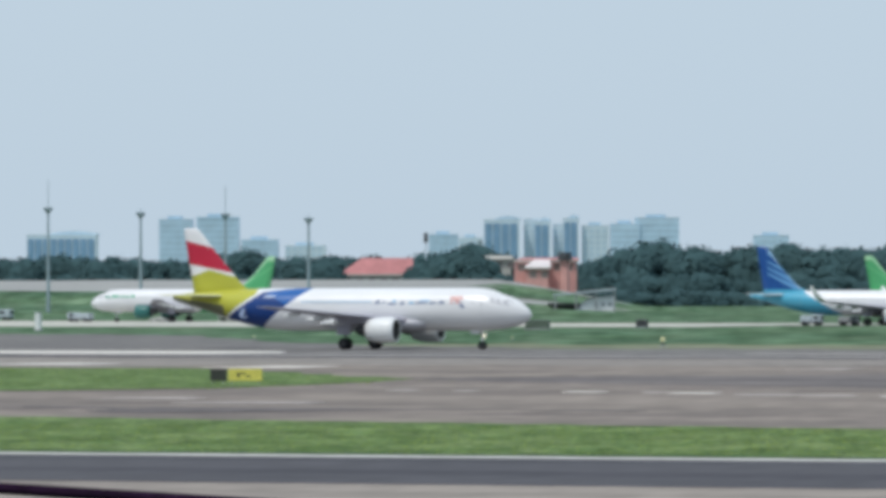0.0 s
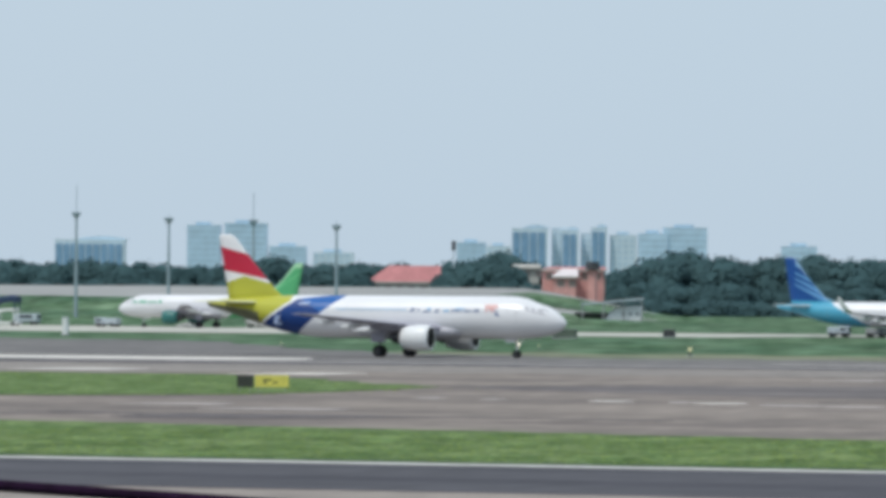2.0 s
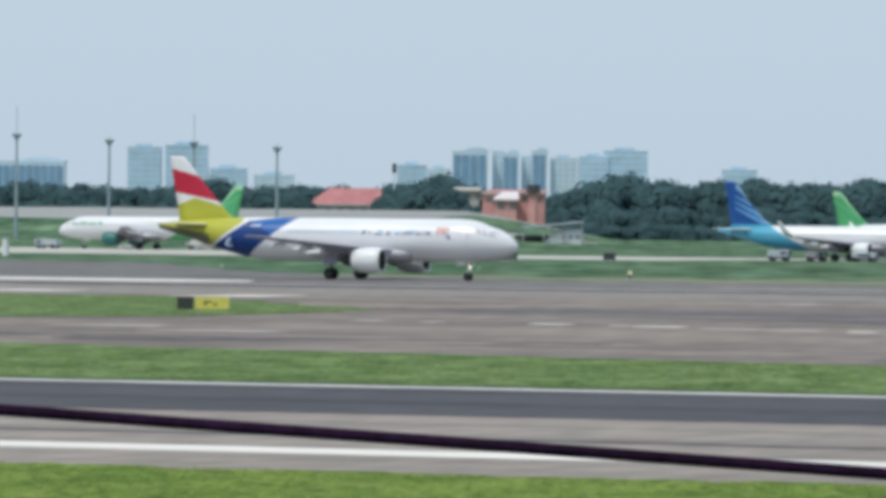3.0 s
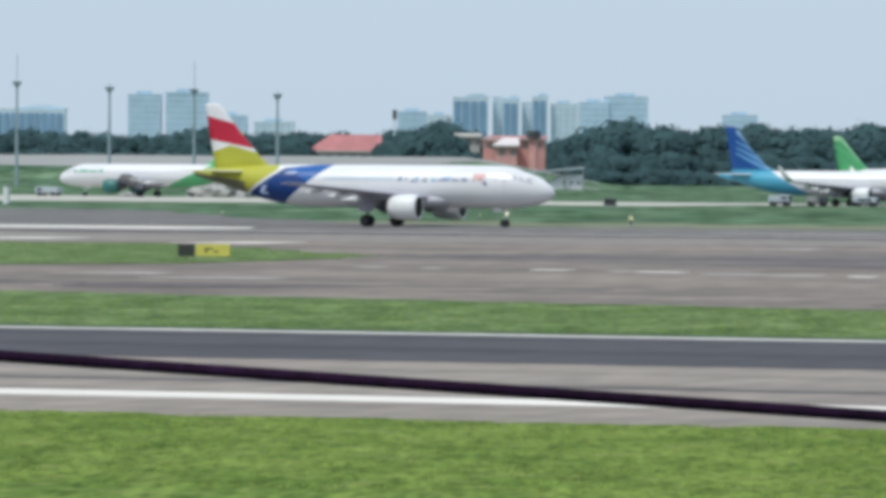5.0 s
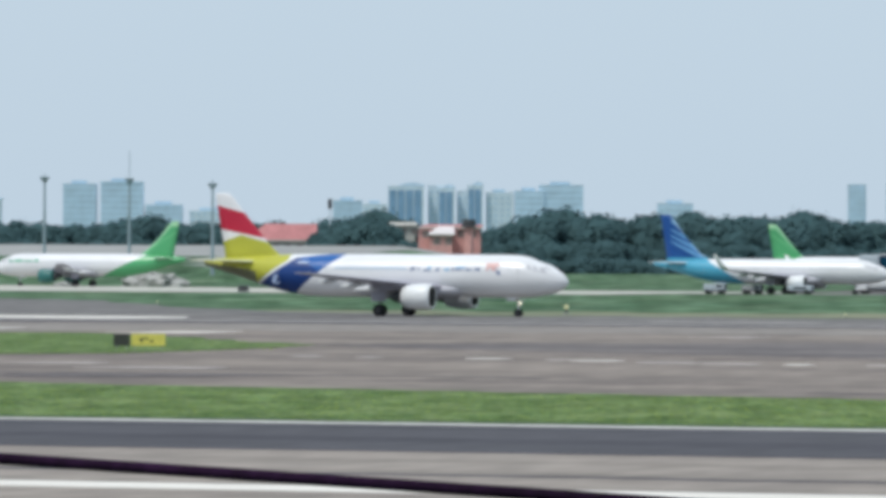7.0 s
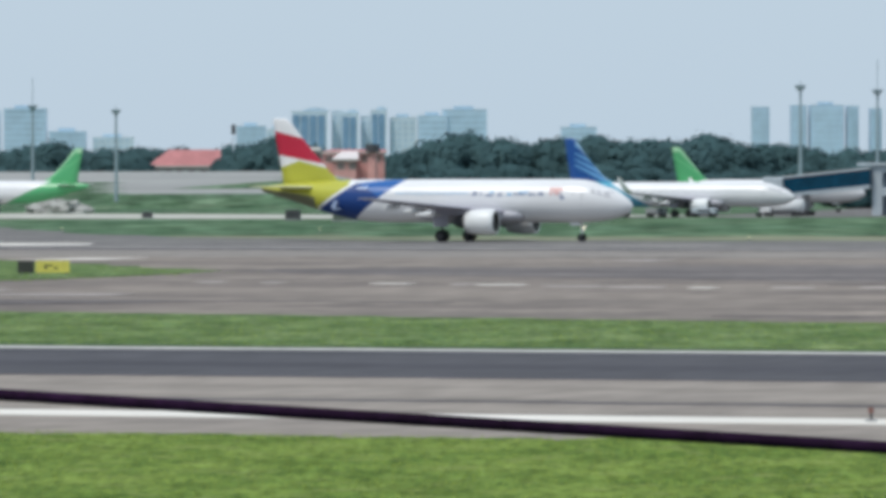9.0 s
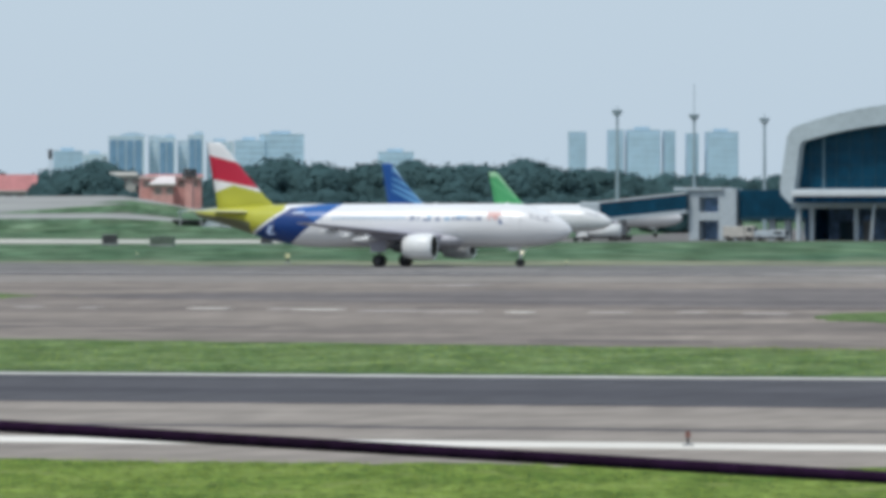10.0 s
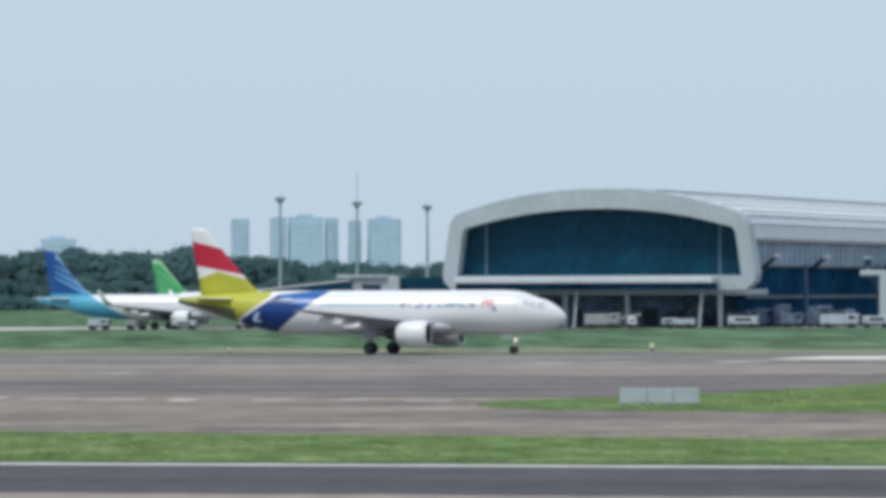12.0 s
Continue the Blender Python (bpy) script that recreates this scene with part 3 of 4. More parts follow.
PALE_BLUE = surface("pale_blue_crest", (.42, .52, .72), .4, .1, 1, 8, bump=0)
INK = surface("navy_lettering", (.19, .23, .35), .4, .1, 1, 8, bump=0)
CYAN = surface("sky_blue_lettering", (.24, .48, .70), .4, .1, 1, 8, bump=0)
CORAL = surface("red_emblem", (.66, .38, .36), .4, .1, 1, 8, bump=0)
for side in (-1, 1):
    titles(hero, side, 3.84, [
        ("title_bar", 2.3, 2.75, 4.35, 4.72, .08, INK), ("title_bar", 3.0, 3.25, 4.35, 4.65, .08, INK), ("title_bar", 3.6, 4.4, 4.3, 4.5, .06, INK), ("title_bar", 4.05, 4.4, 4.55, 4.75, .06, CYAN),
        ("title_bar", 4.9, 5.3, 4.3, 4.62, .06, INK), ("title_bar", 5.7, 6.3, 4.36, 4.6, .06, CYAN), ("title_bar", 6.5, 7.6, 4.38, 4.6, .06, INK), ("title_bar", 6.9, 7.9, 4.62, 4.74, .06, CYAN),
        ("title_bar", 7.8, 8.6, 4.36, 4.58, .06, INK), ("title_bar", 8.8, 9.4, 4.36, 4.66, .06, INK),
        ("title_stripe", -5.5, 1.9, 4.55, 4.62, .05, CYAN),
        ("emblem", 10.1, 11.4, 4.78, 5.1, -.15, CORAL), ("emblem", 10.7, 11.3, 4.38, 4.76, -.35, CORAL), ("emblem", 11.2, 11.6, 4.0, 4.55, -.35, INK),
        ("emblem", 10.05, 10.3, 4.35, 4.76, 0, CORAL)], None)
    titles(hero, side, 3.84, [("crest", -9.6, -8.5, 5.0, 5.22, .3, PALE_BLUE), ("crest", -12.0, -11.6, 3.2, 3.9, .3, PALE_BLUE), ("crest", -11.9, -11.2, 3.0, 3.2, .1, PALE_BLUE)], None)

green_body = livery("white_green_paint", OFF, [(GREEN, [(-1, -2.25, .25)]), (GREEN, [(-1, .3, -14.5)])])
green_fin = livery("green_fin", GREEN, [((.38, .66, .40), [(0, 1, -10.9)]), ((.32, .62, .36), [(1.01, 1, 6.45)]), ((.14, .50, .22), [(.6, 1, 1.2), (-.6, -1, -.8)])])
green_tail = surface("green_white_tailplane", (.55, .62, .55), .4, .08, .5, 4, bump=0)
green_cowl = surface("teal_cowling", (.03, .15, .14), .4, .08, .5, 4, bump=0)
green_jet, _ = airliner("white airliner with bright green tail parked on the taxi lane", green_body, green_fin, green_tail, green_cowl, "parked airliners", pose(-480.6, 1072, .03, 0, 0, 180), dorsal=1.5)
airliner("white airliner with pale-tipped green fin parked at a stand", livery("white_plain_paint", OFF, [(GREEN, [(-1, .3, -14.8)])]), green_fin, WHITE, WHITE, "parked airliners", pose(-346.9, 1117, .03))
LEAF_INK = surface("green_lettering", (.10, .40, .26), .4, .1, 1, 8, bump=0)
for side in (-1, 1):
    titles(green_jet, side, 3.84, [("title_bar", 8.2, 9.0, 4.4, 4.9, .1, LEAF_INK), ("title_bar", 9.3, 11.0, 4.4, 4.75, .1, LEAF_INK), ("title_bar", 11.3, 12.8, 4.4, 4.85, .1, LEAF_INK), ("title_bar", 13.1, 14.0, 4.4, 4.7, .1, LEAF_INK)], None)
blue_body = livery("white_turquoise_paint", OFF, [(SKY_BLUE, [(-1, -1.8, -1.9)])])
feather = (.13, .34, .62)
PLUMES = [(feather, [(.54, 1, -c + .18), (-.42, -1, c + 2.2)]) for c in (1.75, .5, -.45, -1.35)]
blue_fin = livery("blue_feathered_fin", (.006, .070, .27), PLUMES + [((.008, .075, .30), [(-1, 0, -17.9)]), ((.30, .48, .68), [(1.14, 1, 8.6), (0, -1, 11.9)]), (SKY_BLUE, [(0, -1, 5.7)])])
airliner("white airliner with deep blue feathered fin and turquoise tail", blue_body, blue_fin, WHITE, WHITE, "parked airliners", pose(-317.4, 975, .03), k=1.05, r=1.88, fin_top=12.5, winglet=True, cowl=1.05, dorsal=1.7)


# ---- signs, lights and markers on the field ----
def taxi_sign(label, at, boards, back=False):
    sign = thing("taxiway_sign", label, "airfield sign", at=at)
    for x0, x1, face, ink in boards:
        panel = part("panel", cube(x0, x1, -.12, .12, .18, .92, bevel=.02), face, sign)
        if ink is not None:
            for u0, u1, z0, z1 in ((.26, .34, .42, .68), (.36, .5, .58, .68), (.54, .66, .42, .52)):
                part("sign_bar", cube(x0 + (x1 - x0) * u0, x0 + (x1 - x0) * u1, -.128, -.118, z0, z1), ink, panel)
        for x in (x0 + .2, x1 - .2):
            part("leg", rod(bmesh.new(), (x, 0, 0), (x, 0, .2), .04, n=8), GREY, sign)
    return sign


taxi_sign("low yellow and black taxiway sign standing on grass", pose(-158.8, 362.4, .05, 0, 0, 21), [(-1.55, -.55, BLACK, None), (-.45, 1.6, YELLOW, BLACK)])
taxi_sign("pale grey back of a low taxiway sign", pose(-76.0, 312.9, .05, 0, 0, 16), [(-1.95, -.65, CLADDING, None), (-.6, .65, CLADDING, None), (.7, 1.95, CLADDING, None)], True)


def edge_light(label, at, s=1.0, lens=GLOW):
    lamp = thing("edge_light", label, "airfield light", "airfield edge lights", at=at)
    part("base", rod(bmesh.new(), (0, 0, 0), (0, 0, .06 * s), .2 * s, n=12), GREY, lamp)
    part("stem", rod(bmesh.new(), (0, 0, .05 * s), (0, 0, .3 * s), .05 * s, n=8), DARK, lamp)
    part("lens", rod(bmesh.new(), (0, 0, .29 * s), (0, 0, .48 * s), .11 * s, .08 * s, n=12), lens, lamp)


edge_light("small edge light with a reddish lens on the concrete", pose(-43.6, 148.4, .04), .7, surface("rust_red_lens", (.2, .09, .07), .4, .2, 2, 9, bump=0))
edge_light("large amber runway edge light on grass", pose(-221.5, 612, .0), 2.0)
edge_light("large amber runway edge light on grass", pose(-144.0, 590, .0), 1.9)
for x in (-300, -268, -186, -120):
    edge_light("small runway edge light on grass", pose(x, 592 if x > -222 else 690, .03), .9)


BARE = surface("olive_grey_paint", (.10, .13, .10), .6, .15, 1, 6, bump=0)


def marker_box(label, at, w=1.6, h=1.1, m=DARK):
    box_ = thing("equipment_box", label, "equipment box", "airfield equipment boxes", at=at)
    part("cabinet", cube(-w / 2, w / 2, -.4, .4, .15, h, bevel=.05), m, box_)
    part("plinth", cube(-w / 2 - .1, w / 2 + .1, -.5, .5, 0, .16), GREY, box_)
    part("lid", cube(-w / 2 - .05, w / 2 + .05, -.46, .46, h, h + .06), GREY, box_)


marker_box("dark equipment box beside the pale taxi lane", pose(-334.5, 915, 0), 1.7, 1.2)
marker_box("dark equipment box beside the pale taxi lane", pose(-392, 935, 0), 1.5, 1.0)
marker_box("dark low equipment box on grass beside the taxi lane", pose(-353.3, 898.6, 0), 2.2, 1.5)
marker_box("long grey-green equipment box on grass beside the taxi lane", pose(-335.3, 873.4, 0), 3.6, 1.3, BARE)
marker_box("white equipment post standing on grass", pose(-397.9, 838, 0), .7, 2.6, WHITE)

# ---- foreground cable ----
fence = thing("cable_barrier", "taut black cable strung across the view", "cable")
line = [(-9, -.026), (-6, -.161), (-4.6, -.2245), (-3.2, -.2875), (-1.8, -.3505), (0, -.4315), (4, -.6115)]
bm = bmesh.new()
loops = [[(x, 8 + .0082 * math.cos(a * math.pi / 6), 5.75 + z + .0082 * math.sin(a * math.pi / 6)) for a in range(12)] for x, z in line]
part("cable", rings(bm, loops), CABLE, fence, "black sheathed cable", True)
for x, z in (line[0], line[-1]):
    part("post", rod(bmesh.new(), (x, 8, 0), (x, 8, 5.75 + z + .05), .05, n=12), GREY, fence)


# ---- terminal pier ----
def arch(x0, x1, z_side, z_top, n=14):
    """Points of a shallow arch from x0 to x1."""
    return [(x0 + (x1 - x0) * i / n, z_side + (z_top - z_side) * (1 - abs(2 * i / n - 1) ** 2.1)) for i in range(n + 1)]


CX, GY = -253.1, 1003.0
OUTER = [(-24.0, 6.0), (-25.4, 7.4), (-25.6, 8.8), (-24.4, 16.6), (-23.6, 17.9)] + arch(-22.4, 22.4, 18.5, 22.1)[0:] + [(23.6, 17.8), (24.4, 16.4), (25.7, 8.8), (25.4, 7.3), (24.0, 6.0)]
INNER = [(-23.3, 8.3), (-23.3, 8.32), (-23.2, 8.6), (-22.3, 15.2), (-21.9, 15.9)] + arch(-21.2, 21.2, 16.1, 18.95)[0:] + [(22.0, 15.8), (22.4, 15.1), (23.3, 8.6), (23.4, 8.32), (23.4, 8.3)]
terminal = thing("terminal_building", "grey arched airport terminal pier with dark blue glass gable", "terminal", at=pose(CX, GY, 0))


def frame_ring(y0, y1):
    bm = bmesh.new()
    n = len(OUTER)
    quads = [[bm.verts.new((x, y, z)) for x, z in loop] for y in (y0, y1) for loop in (OUTER, INNER)]
    of, jf, ob_, ib = quads
    for a, b in ((of, jf), (jf, ib), (ib, ob_), (ob_, of)):
        for i in range(n):
            j = (i + 1) % n
            bm.faces.new((a[i], a[j], b[j], b[i]))
    return bm


part("gable_frame", frame_ring(-2.2, 2.0), CLADDING, terminal, "pale grey rounded gable frame")
bm = bmesh.new()
vs = [bm.verts.new((x, .9, z)) for x, z in INNER]
vs2 = [bm.verts.new((x, 1.2, z)) for x, z in INNER]
bm.faces.new(vs)
bm.faces.new(vs2[::-1])
part("gable_glass", bm, FACADE, terminal, "dark blue tinted glass wall")


def inner_top(x):
    xs, zs = zip(*[(a, b) for a, b in INNER if b > 8.31])
    return float(np.interp(x, xs, zs))


LOUVRE = surface("slate_louvre", (.27, .345, .44), .6, .18, .2, 2, bump=0)
BAR = surface("blue_grey_mullion", (.008, .050, .082), .4, .1, 1, 5, bump=0)
LIGHT_BAR = surface("pale_mullion", (.14, .22, .27), .4, .1, 1, 5, bump=0)
for i in range(-10, 11):
    x = i * 2.13
    strong = i in (-9, 9)
    part("mullion", cube(x - (.14 if strong else .05), x + (.14 if strong else .05), .82, .92, 8.3, inner_top(x) - .05), LIGHT_BAR if strong else BAR, terminal)
for z in (10.2, 12.1, 14.0, 15.9, 17.6):
    half = max(abs(x) for x in np.arange(-23, 23.1, .25) if inner_top(x) > z + .1)
    part("transom", cube(-half + .3, half - .3, .84, .915, z - .04, z + .04), BAR, terminal)
# roof shell and side walls of the long pier
roof_line = [p for p in OUTER if p[1] > 14.4]
roof_line = [(-24.75, 14.2)] + roof_line + [(24.75, 14.2)]
bm = bmesh.new()
rings(bm, [[(x, y, z) for x, z in roof_line] + [(x * .985, y, z - .5) for x, z in roof_line[::-1]] for y in (2.0, 265)])
part("roof", bm, ROOFING, terminal, "pale metal standing-seam roof")
for (xa, za), (xb, zb) in zip(roof_line[8:], roof_line[9:]):
    bm = rings(bmesh.new(), [[(xa - .12, y, za - .05), (xa + .12, y, za - .05), (xa + .12, y, za + .16), (xa - .12, y, za + .16)] for y in (2.1, 264.8)])
    part("roof_seam", bm, CLADDING, terminal)
part("ridge_rail", cube(8.4, 8.7, 3, 265, 21.6, 22.0), GREY, terminal, "dark walkway rail on the roof")
for sx in (-1, 1):
    part("side_wall", cube(min(sx * 22.0, sx * 22.6), max(sx * 22.0, sx * 22.6), 2.1, 264, 0, 17.0), SIDE_GLASS, terminal, "dark glazed side wall")
    for y in range(4, 264, 4):
        part("fin_panel", cube(min(sx * 22.6, sx * 23.6), max(sx * 22.6, sx * 23.6), y, y + 3.4, 9.9, 14.15, bevel=.05), LOUVRE, terminal)
    for z in (4.6, 9.6):
        part("side_beam", cube(min(sx * 22.6, sx * 23.2), max(sx * 22.6, sx * 23.2), 2.1, 264, z, z + .5), BAR, terminal)
    for y in (38, 96, 154, 212):
        part("side_column", rod(bmesh.new(), (sx * 25, y, 0), (sx * 24.9, y, 10.2), .3, n=10), CLUTTER, terminal, "grey side column")
    for y in (12.6, 50, 108, 166):
        part("bracket", rod(bmesh.new(), (sx * 22.6, y, 8.6), (sx * 25.6, y + .4, 11.4), .32, n=8), BAR, terminal, "dark raking roof bracket")
        part("bracket_cap", cube(min(sx * 24.6, sx * 26.4), max(sx * 24.6, sx * 26.4), y - .5, y + .9, 11.1, 11.7, bevel=.08), CLADDING, terminal)
part("undercroft_wall", cube(-22, 22, 14, 14.5, 0, 8.2), SHADE, terminal, "dark recessed ground floor wall")
part("floor_slab", cube(-24.0, 24.0, -1.5, 14, 5.2, 6.1, bevel=.1), CLADDING, terminal)
part("canopy", cube(-22.6, 19.6, -6.5, -2.2, 7.1, 8.0, bevel=.12), ROOFING, terminal, "white projecting canopy slab")
# Soffit block takes the dark glazing colour to paint in the canopy's shade.
part("shade_dark_soffit", cube(-22.4, 19.4, -5.9, -2.0, 6.1, 7.1), SIDE_GLASS, terminal)
for x in (-20.6, -13.3, -5.7, 4.5, 19.6, -22.8):
    part("column", rod(bmesh.new(), (x, -.9, 0), (x, -.9, 5.3), .42, n=14), CLADDING, terminal)
for x in (-3.4, 17.0, -10.0):
    part("raking_strut", rod(bmesh.new(), (x, -4.2, 0), (x + .6, -4.6, 6.4), .24, n=10), CLADDING, terminal)
for i in range(11):
    x = -20 + i * 3.9
    r = random.Random(i)
    part("service_door", cube(x, x + r.uniform(1.2, 2.6), 13.7, 14.02, 0, r.uniform(2.2, 3.4), bevel=.03), GREY if i % 3 else BAR, terminal)

gate = thing("service_gantry", "pale steel gantry post with a side arm and lamp", "gantry", at=pose(-208.6, 1010, .03))
part("post", cube(-.75, .75, -.6, .6, 0, 9.0, bevel=.12), CLADDING, gate, "broad pale post")
part("arm", cube(-3.9, -.7, -.4, .4, 8.15, 9.05, bevel=.1), CLADDING, gate)
part("brace", rod(bmesh.new(), (-3.2, 0, 8.2), (-.7, 0, 6.6), .14, n=8), BAR, gate)
part("lamp_housing", cube(-3.2, -2.1, -.5, .5, 9.6, 10.8, bevel=.12), BAR, gate, "dark lamp housing")
part("lamp_stem", rod(bmesh.new(), (-2.65, 0, 9.0), (-2.65, 0, 9.7), .12, n=8), CLADDING, gate)
part("visor", cube(-3.3, -2.0, -.6, .6, 10.8, 11.1, bevel=.06), CLADDING, gate)

# gangway tower, gallery and boarding bridge
gang = thing("gangway_tower", "pale concrete gangway tower with dark openings", "gangway", at=pose(-294.3, 1018, 0))
part("pier", cube(-4.0, -2.3, -2, 2, 0, 8.2, bevel=.08), CLADDING, gang)
part("pier", cube(1.0, 4.0, -2, 2, 0, 8.4, bevel=.08), CLADDING, gang)
part("lintel", cube(-2.3, 1.0, -2, 2, 7.0, 8.1, bevel=.08), CLADDING, gang)
part("lintel", cube(-2.3, 1.0, -2, 2, 3.2, 4.6, bevel=.08), CLADDING, gang)
part("back_wall", cube(-2.3, 1.0, 1.4, 1.9, 0, 7.0), SHADE, gang)
part("roof_slab", cube(-6.4, 2.0, -2.6, 2.6, 8.15, 8.6, bevel=.08), CLADDING, gang)
gallery = thing("gallery", "dark glazed connecting gallery on columns", "gangway", at=pose(-283.5, 1019, 0))
part("glazing", cube(-6.7, 5.6, -1.8, 1.8, 3.9, 8.2, bevel=.06), FACADE, gallery)
part("floor_beam", cube(-6.7, 5.6, -1.9, 1.9, 3.4, 3.9), BAR, gallery)
for x in (-1.5, 1.2, 4.3):
    part("column", cube(x - .5, x + .5, -.6, .6, 0, 3.4, bevel=.05), CLADDING, gallery)
bridge = thing("boarding_bridge", "dark boarding bridge with a pale roof on a wheeled leg", "boarding bridge", at=pose(-300.3, 1016, 0))
for name, z0, z1, m, w in (("tunnel", 4.1, 6.7, FACADE, 1.5), ("roof", 6.7, 6.95, ROOFING, 1.7), ("floor_beam", 3.6, 4.1, CLADDING, 1.6)):
    bm = rings(bmesh.new(), [[(x, -w, z0 + dz), (x, w, z0 + dz), (x, w, z1 + dz), (x, -w, z1 + dz)] for x, dz in ((2.0, .9), (-13, -.6))])
    part(name, bm, m, bridge)
part("cab", cube(-16, -12.6, -2.1, 2.1, 2.8, 6.3, bevel=.25), CLADDING, bridge, "pale bridge-head cab")
leg = part("leg", cube(-9.6, -9.0, -1.3, 1.3, .8, 3.4, bevel=.05), GREY, bridge)
part("bogie", cube(-10.3, -8.3, -1.5, 1.5, .3, .9, bevel=.1), DARK, leg)
for x in (-10.0, -8.6):
    part("wheel", rod(bmesh.new(), (x, -1.7, .45), (x, 1.7, .45), .45, n=14), RUBBER, leg)


# ---- ground vehicles ----
def vehicle(name, label, at, length, width, height, colour, cab=.35, tank=False, ramp_up=0.0, group="apron vehicles"):
    car = thing(name, label, "vehicle", group, at=at)
    floor_z = .55
    part("chassis", cube(-length / 2, length / 2, -width / 2 + .1, width / 2 - .1, .35, .6, bevel=.04), DARK, car)
    cl = length * cab
    c = part("cab", cube(length / 2 - cl, length / 2, -width / 2, width / 2, floor_z, height, bevel=.18), colour, car)
    part("window", cube(length / 2 - cl * .75, length / 2 - cl * .2, -width / 2 - .01, width / 2 + .01, height * .6, height * .88, bevel=.03), GLASS, c)
    part("windscreen", cube(length / 2 - .02, length / 2 + .015, -width / 2 + .15, width / 2 - .15, height * .58, height * .88, bevel=.01), GLASS, c)
    if tank:
        part("tank", rod(bmesh.new(), (-length / 2 + .1, 0, floor_z + width * .45), (length / 2 - cl - .1, 0, floor_z + width * .45), width * .45, n=20), WHITE, car, "rounded white tank", True)
    elif ramp_up:
        rings_ = [[(x, -.5, z), (x, .5, z), (x, .5, z + .35), (x, -.5, z + .35)] for x, z in ((-length / 2 - .8, .8), (length / 2 + .6, .8 + ramp_up))]
        part("conveyor", rings(bmesh.new(), rings_), GREY, car, "inclined belt conveyor")
    elif cab < .9:
        part("body", cube(-length / 2, length / 2 - cl - .05, -width / 2, width / 2, floor_z, height * (.95 if cab > .2 else .7), bevel=.1), colour, car)
    for x in (-length * .32, length * .3):
        for y in (-width / 2 + .05, width / 2 - .05):
            part("wheel", rod(bmesh.new(), (x, y - .12, .38), (x, y + .12, .38), .38, n=16), RUBBER, car)
    return car


vehicle("service_truck", "white box service truck parked before the terminal", pose(-249.5, 990, .03), 5.6, 2.1, 2.3, GREY, .3)
vehicle("belt_loader", "pale belt loader with a raised conveyor", pose(-246.0, 987, .03, 0, 0, 8), 5.2, 1.9, 1.7, WHITE, .25, ramp_up=1.2)
vehicle("pickup_truck", "white pickup truck parked before the terminal", pose(-236.8, 988, .03, 0, 0, 180), 5.2, 1.9, 1.5, CLADDING, .45)
vehicle("service_van", "white van parked beside the terminal", pose(-226.8, 989, .03), 5.0, 1.9, 1.8, CLADDING, .95)
vehicle("service_truck", "white truck with a grey body parked on the apron", pose(-211.5, 990, .03), 6.0, 2.2, 2.2, CLADDING, .35)
vehicle("service_van", "pale van parked on the apron", pose(-206.0, 991, .03), 4.6, 1.9, 1.8, CLADDING, .95)
# These trucks stand under open sky; their shade is in the dark paint.
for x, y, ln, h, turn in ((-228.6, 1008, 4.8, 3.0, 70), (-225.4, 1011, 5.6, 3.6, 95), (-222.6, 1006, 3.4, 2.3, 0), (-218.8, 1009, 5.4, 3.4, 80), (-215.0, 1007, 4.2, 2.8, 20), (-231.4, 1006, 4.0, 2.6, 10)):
    vehicle("service_truck", "service truck in painted shade tones parked beside the terminal", pose(x, y, .03, 0, 0, turn), ln, 2.1, h, CLUTTER, .35)
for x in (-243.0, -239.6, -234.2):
    vehicle("baggage_cart", "covered cart in painted shade tones parked under the terminal", pose(x, 1011, .03), 2.9, 1.8, 2.7, CLUTTER, .3)
vehicle("tank_truck", "white tank truck parked beside the boarding bridge", pose(-306.5, 993, .03, 0, 0, 180), 7.2, 2.4, 2.6, WHITE, .28, tank=True)
vehicle("pickup_truck", "pale pickup parked under the gallery", pose(-281.0, 1004, .03), 5.2, 1.9, 1.7, CLADDING, .5)
vehicle("service_truck", "pale truck parked by the gangway", pose(-286.8, 1006, .03), 5.2, 2.1, 2.4, WALL, .3)
vehicle("service_van", "white van standing under the parked airliner", pose(-311.5, 968, .03), 4.2, 1.8, 1.4, CLADDING, .95)
vehicle("baggage_tractor", "grey baggage tractor beside the airliner", pose(-319.0, 967, .03), 3.2, 1.5, 1.5, GREY, .4)
vehicle("baggage_tractor", "pale baggage tractor beside the parked airliner", pose(-325.5, 968, .03), 3.4, 1.6, 1.7, CLADDING, .5)
vehicle("service_van", "white van on the far taxi lane", pose(-540, 1120, .03), 5.2, 2.0, 2.1, CLADDING, .95)
vehicle("baggage_tractor", "dark tractor on the far taxi lane", pose(-531.5, 1085, .03), 3.4, 1.6, 1.8, DARK, .5)

vehicle("aircraft_tug", "low white aircraft tug at the parked airliner's nose wheel", pose(-498.2, 1067, .03, 0, 0, 180), 4.4, 2.2, 1.7, CLADDING, .4)
stairs = thing("passenger_stairs", "navy covered passenger stairs on a white wheeled chassis", "boarding stairs", "apron vehicles", at=pose(-524.5, 1080, .03))
part("canopy", rings(bmesh.new(), [[(x, -1.1, z), (x, 1.1, z), (x, 1.1, z + .9), (x, 0, z + 1.25), (x, -1.1, z + .9)] for x, z in ((-6.5, 1.6), (-1.6, 4.1), (1.0, 4.5), (2.2, 4.3))]), NAVY_CLOTH, stairs, "navy stair canopy")
part("flight", rings(bmesh.new(), [[(x, -.9, z), (x, .9, z), (x, .9, z + .35), (x, -.9, z + .35)] for x, z in ((-6.5, .5), (-1.4, 2.7), (1.9, 2.9))]), WHITE, stairs, "white stair flight")
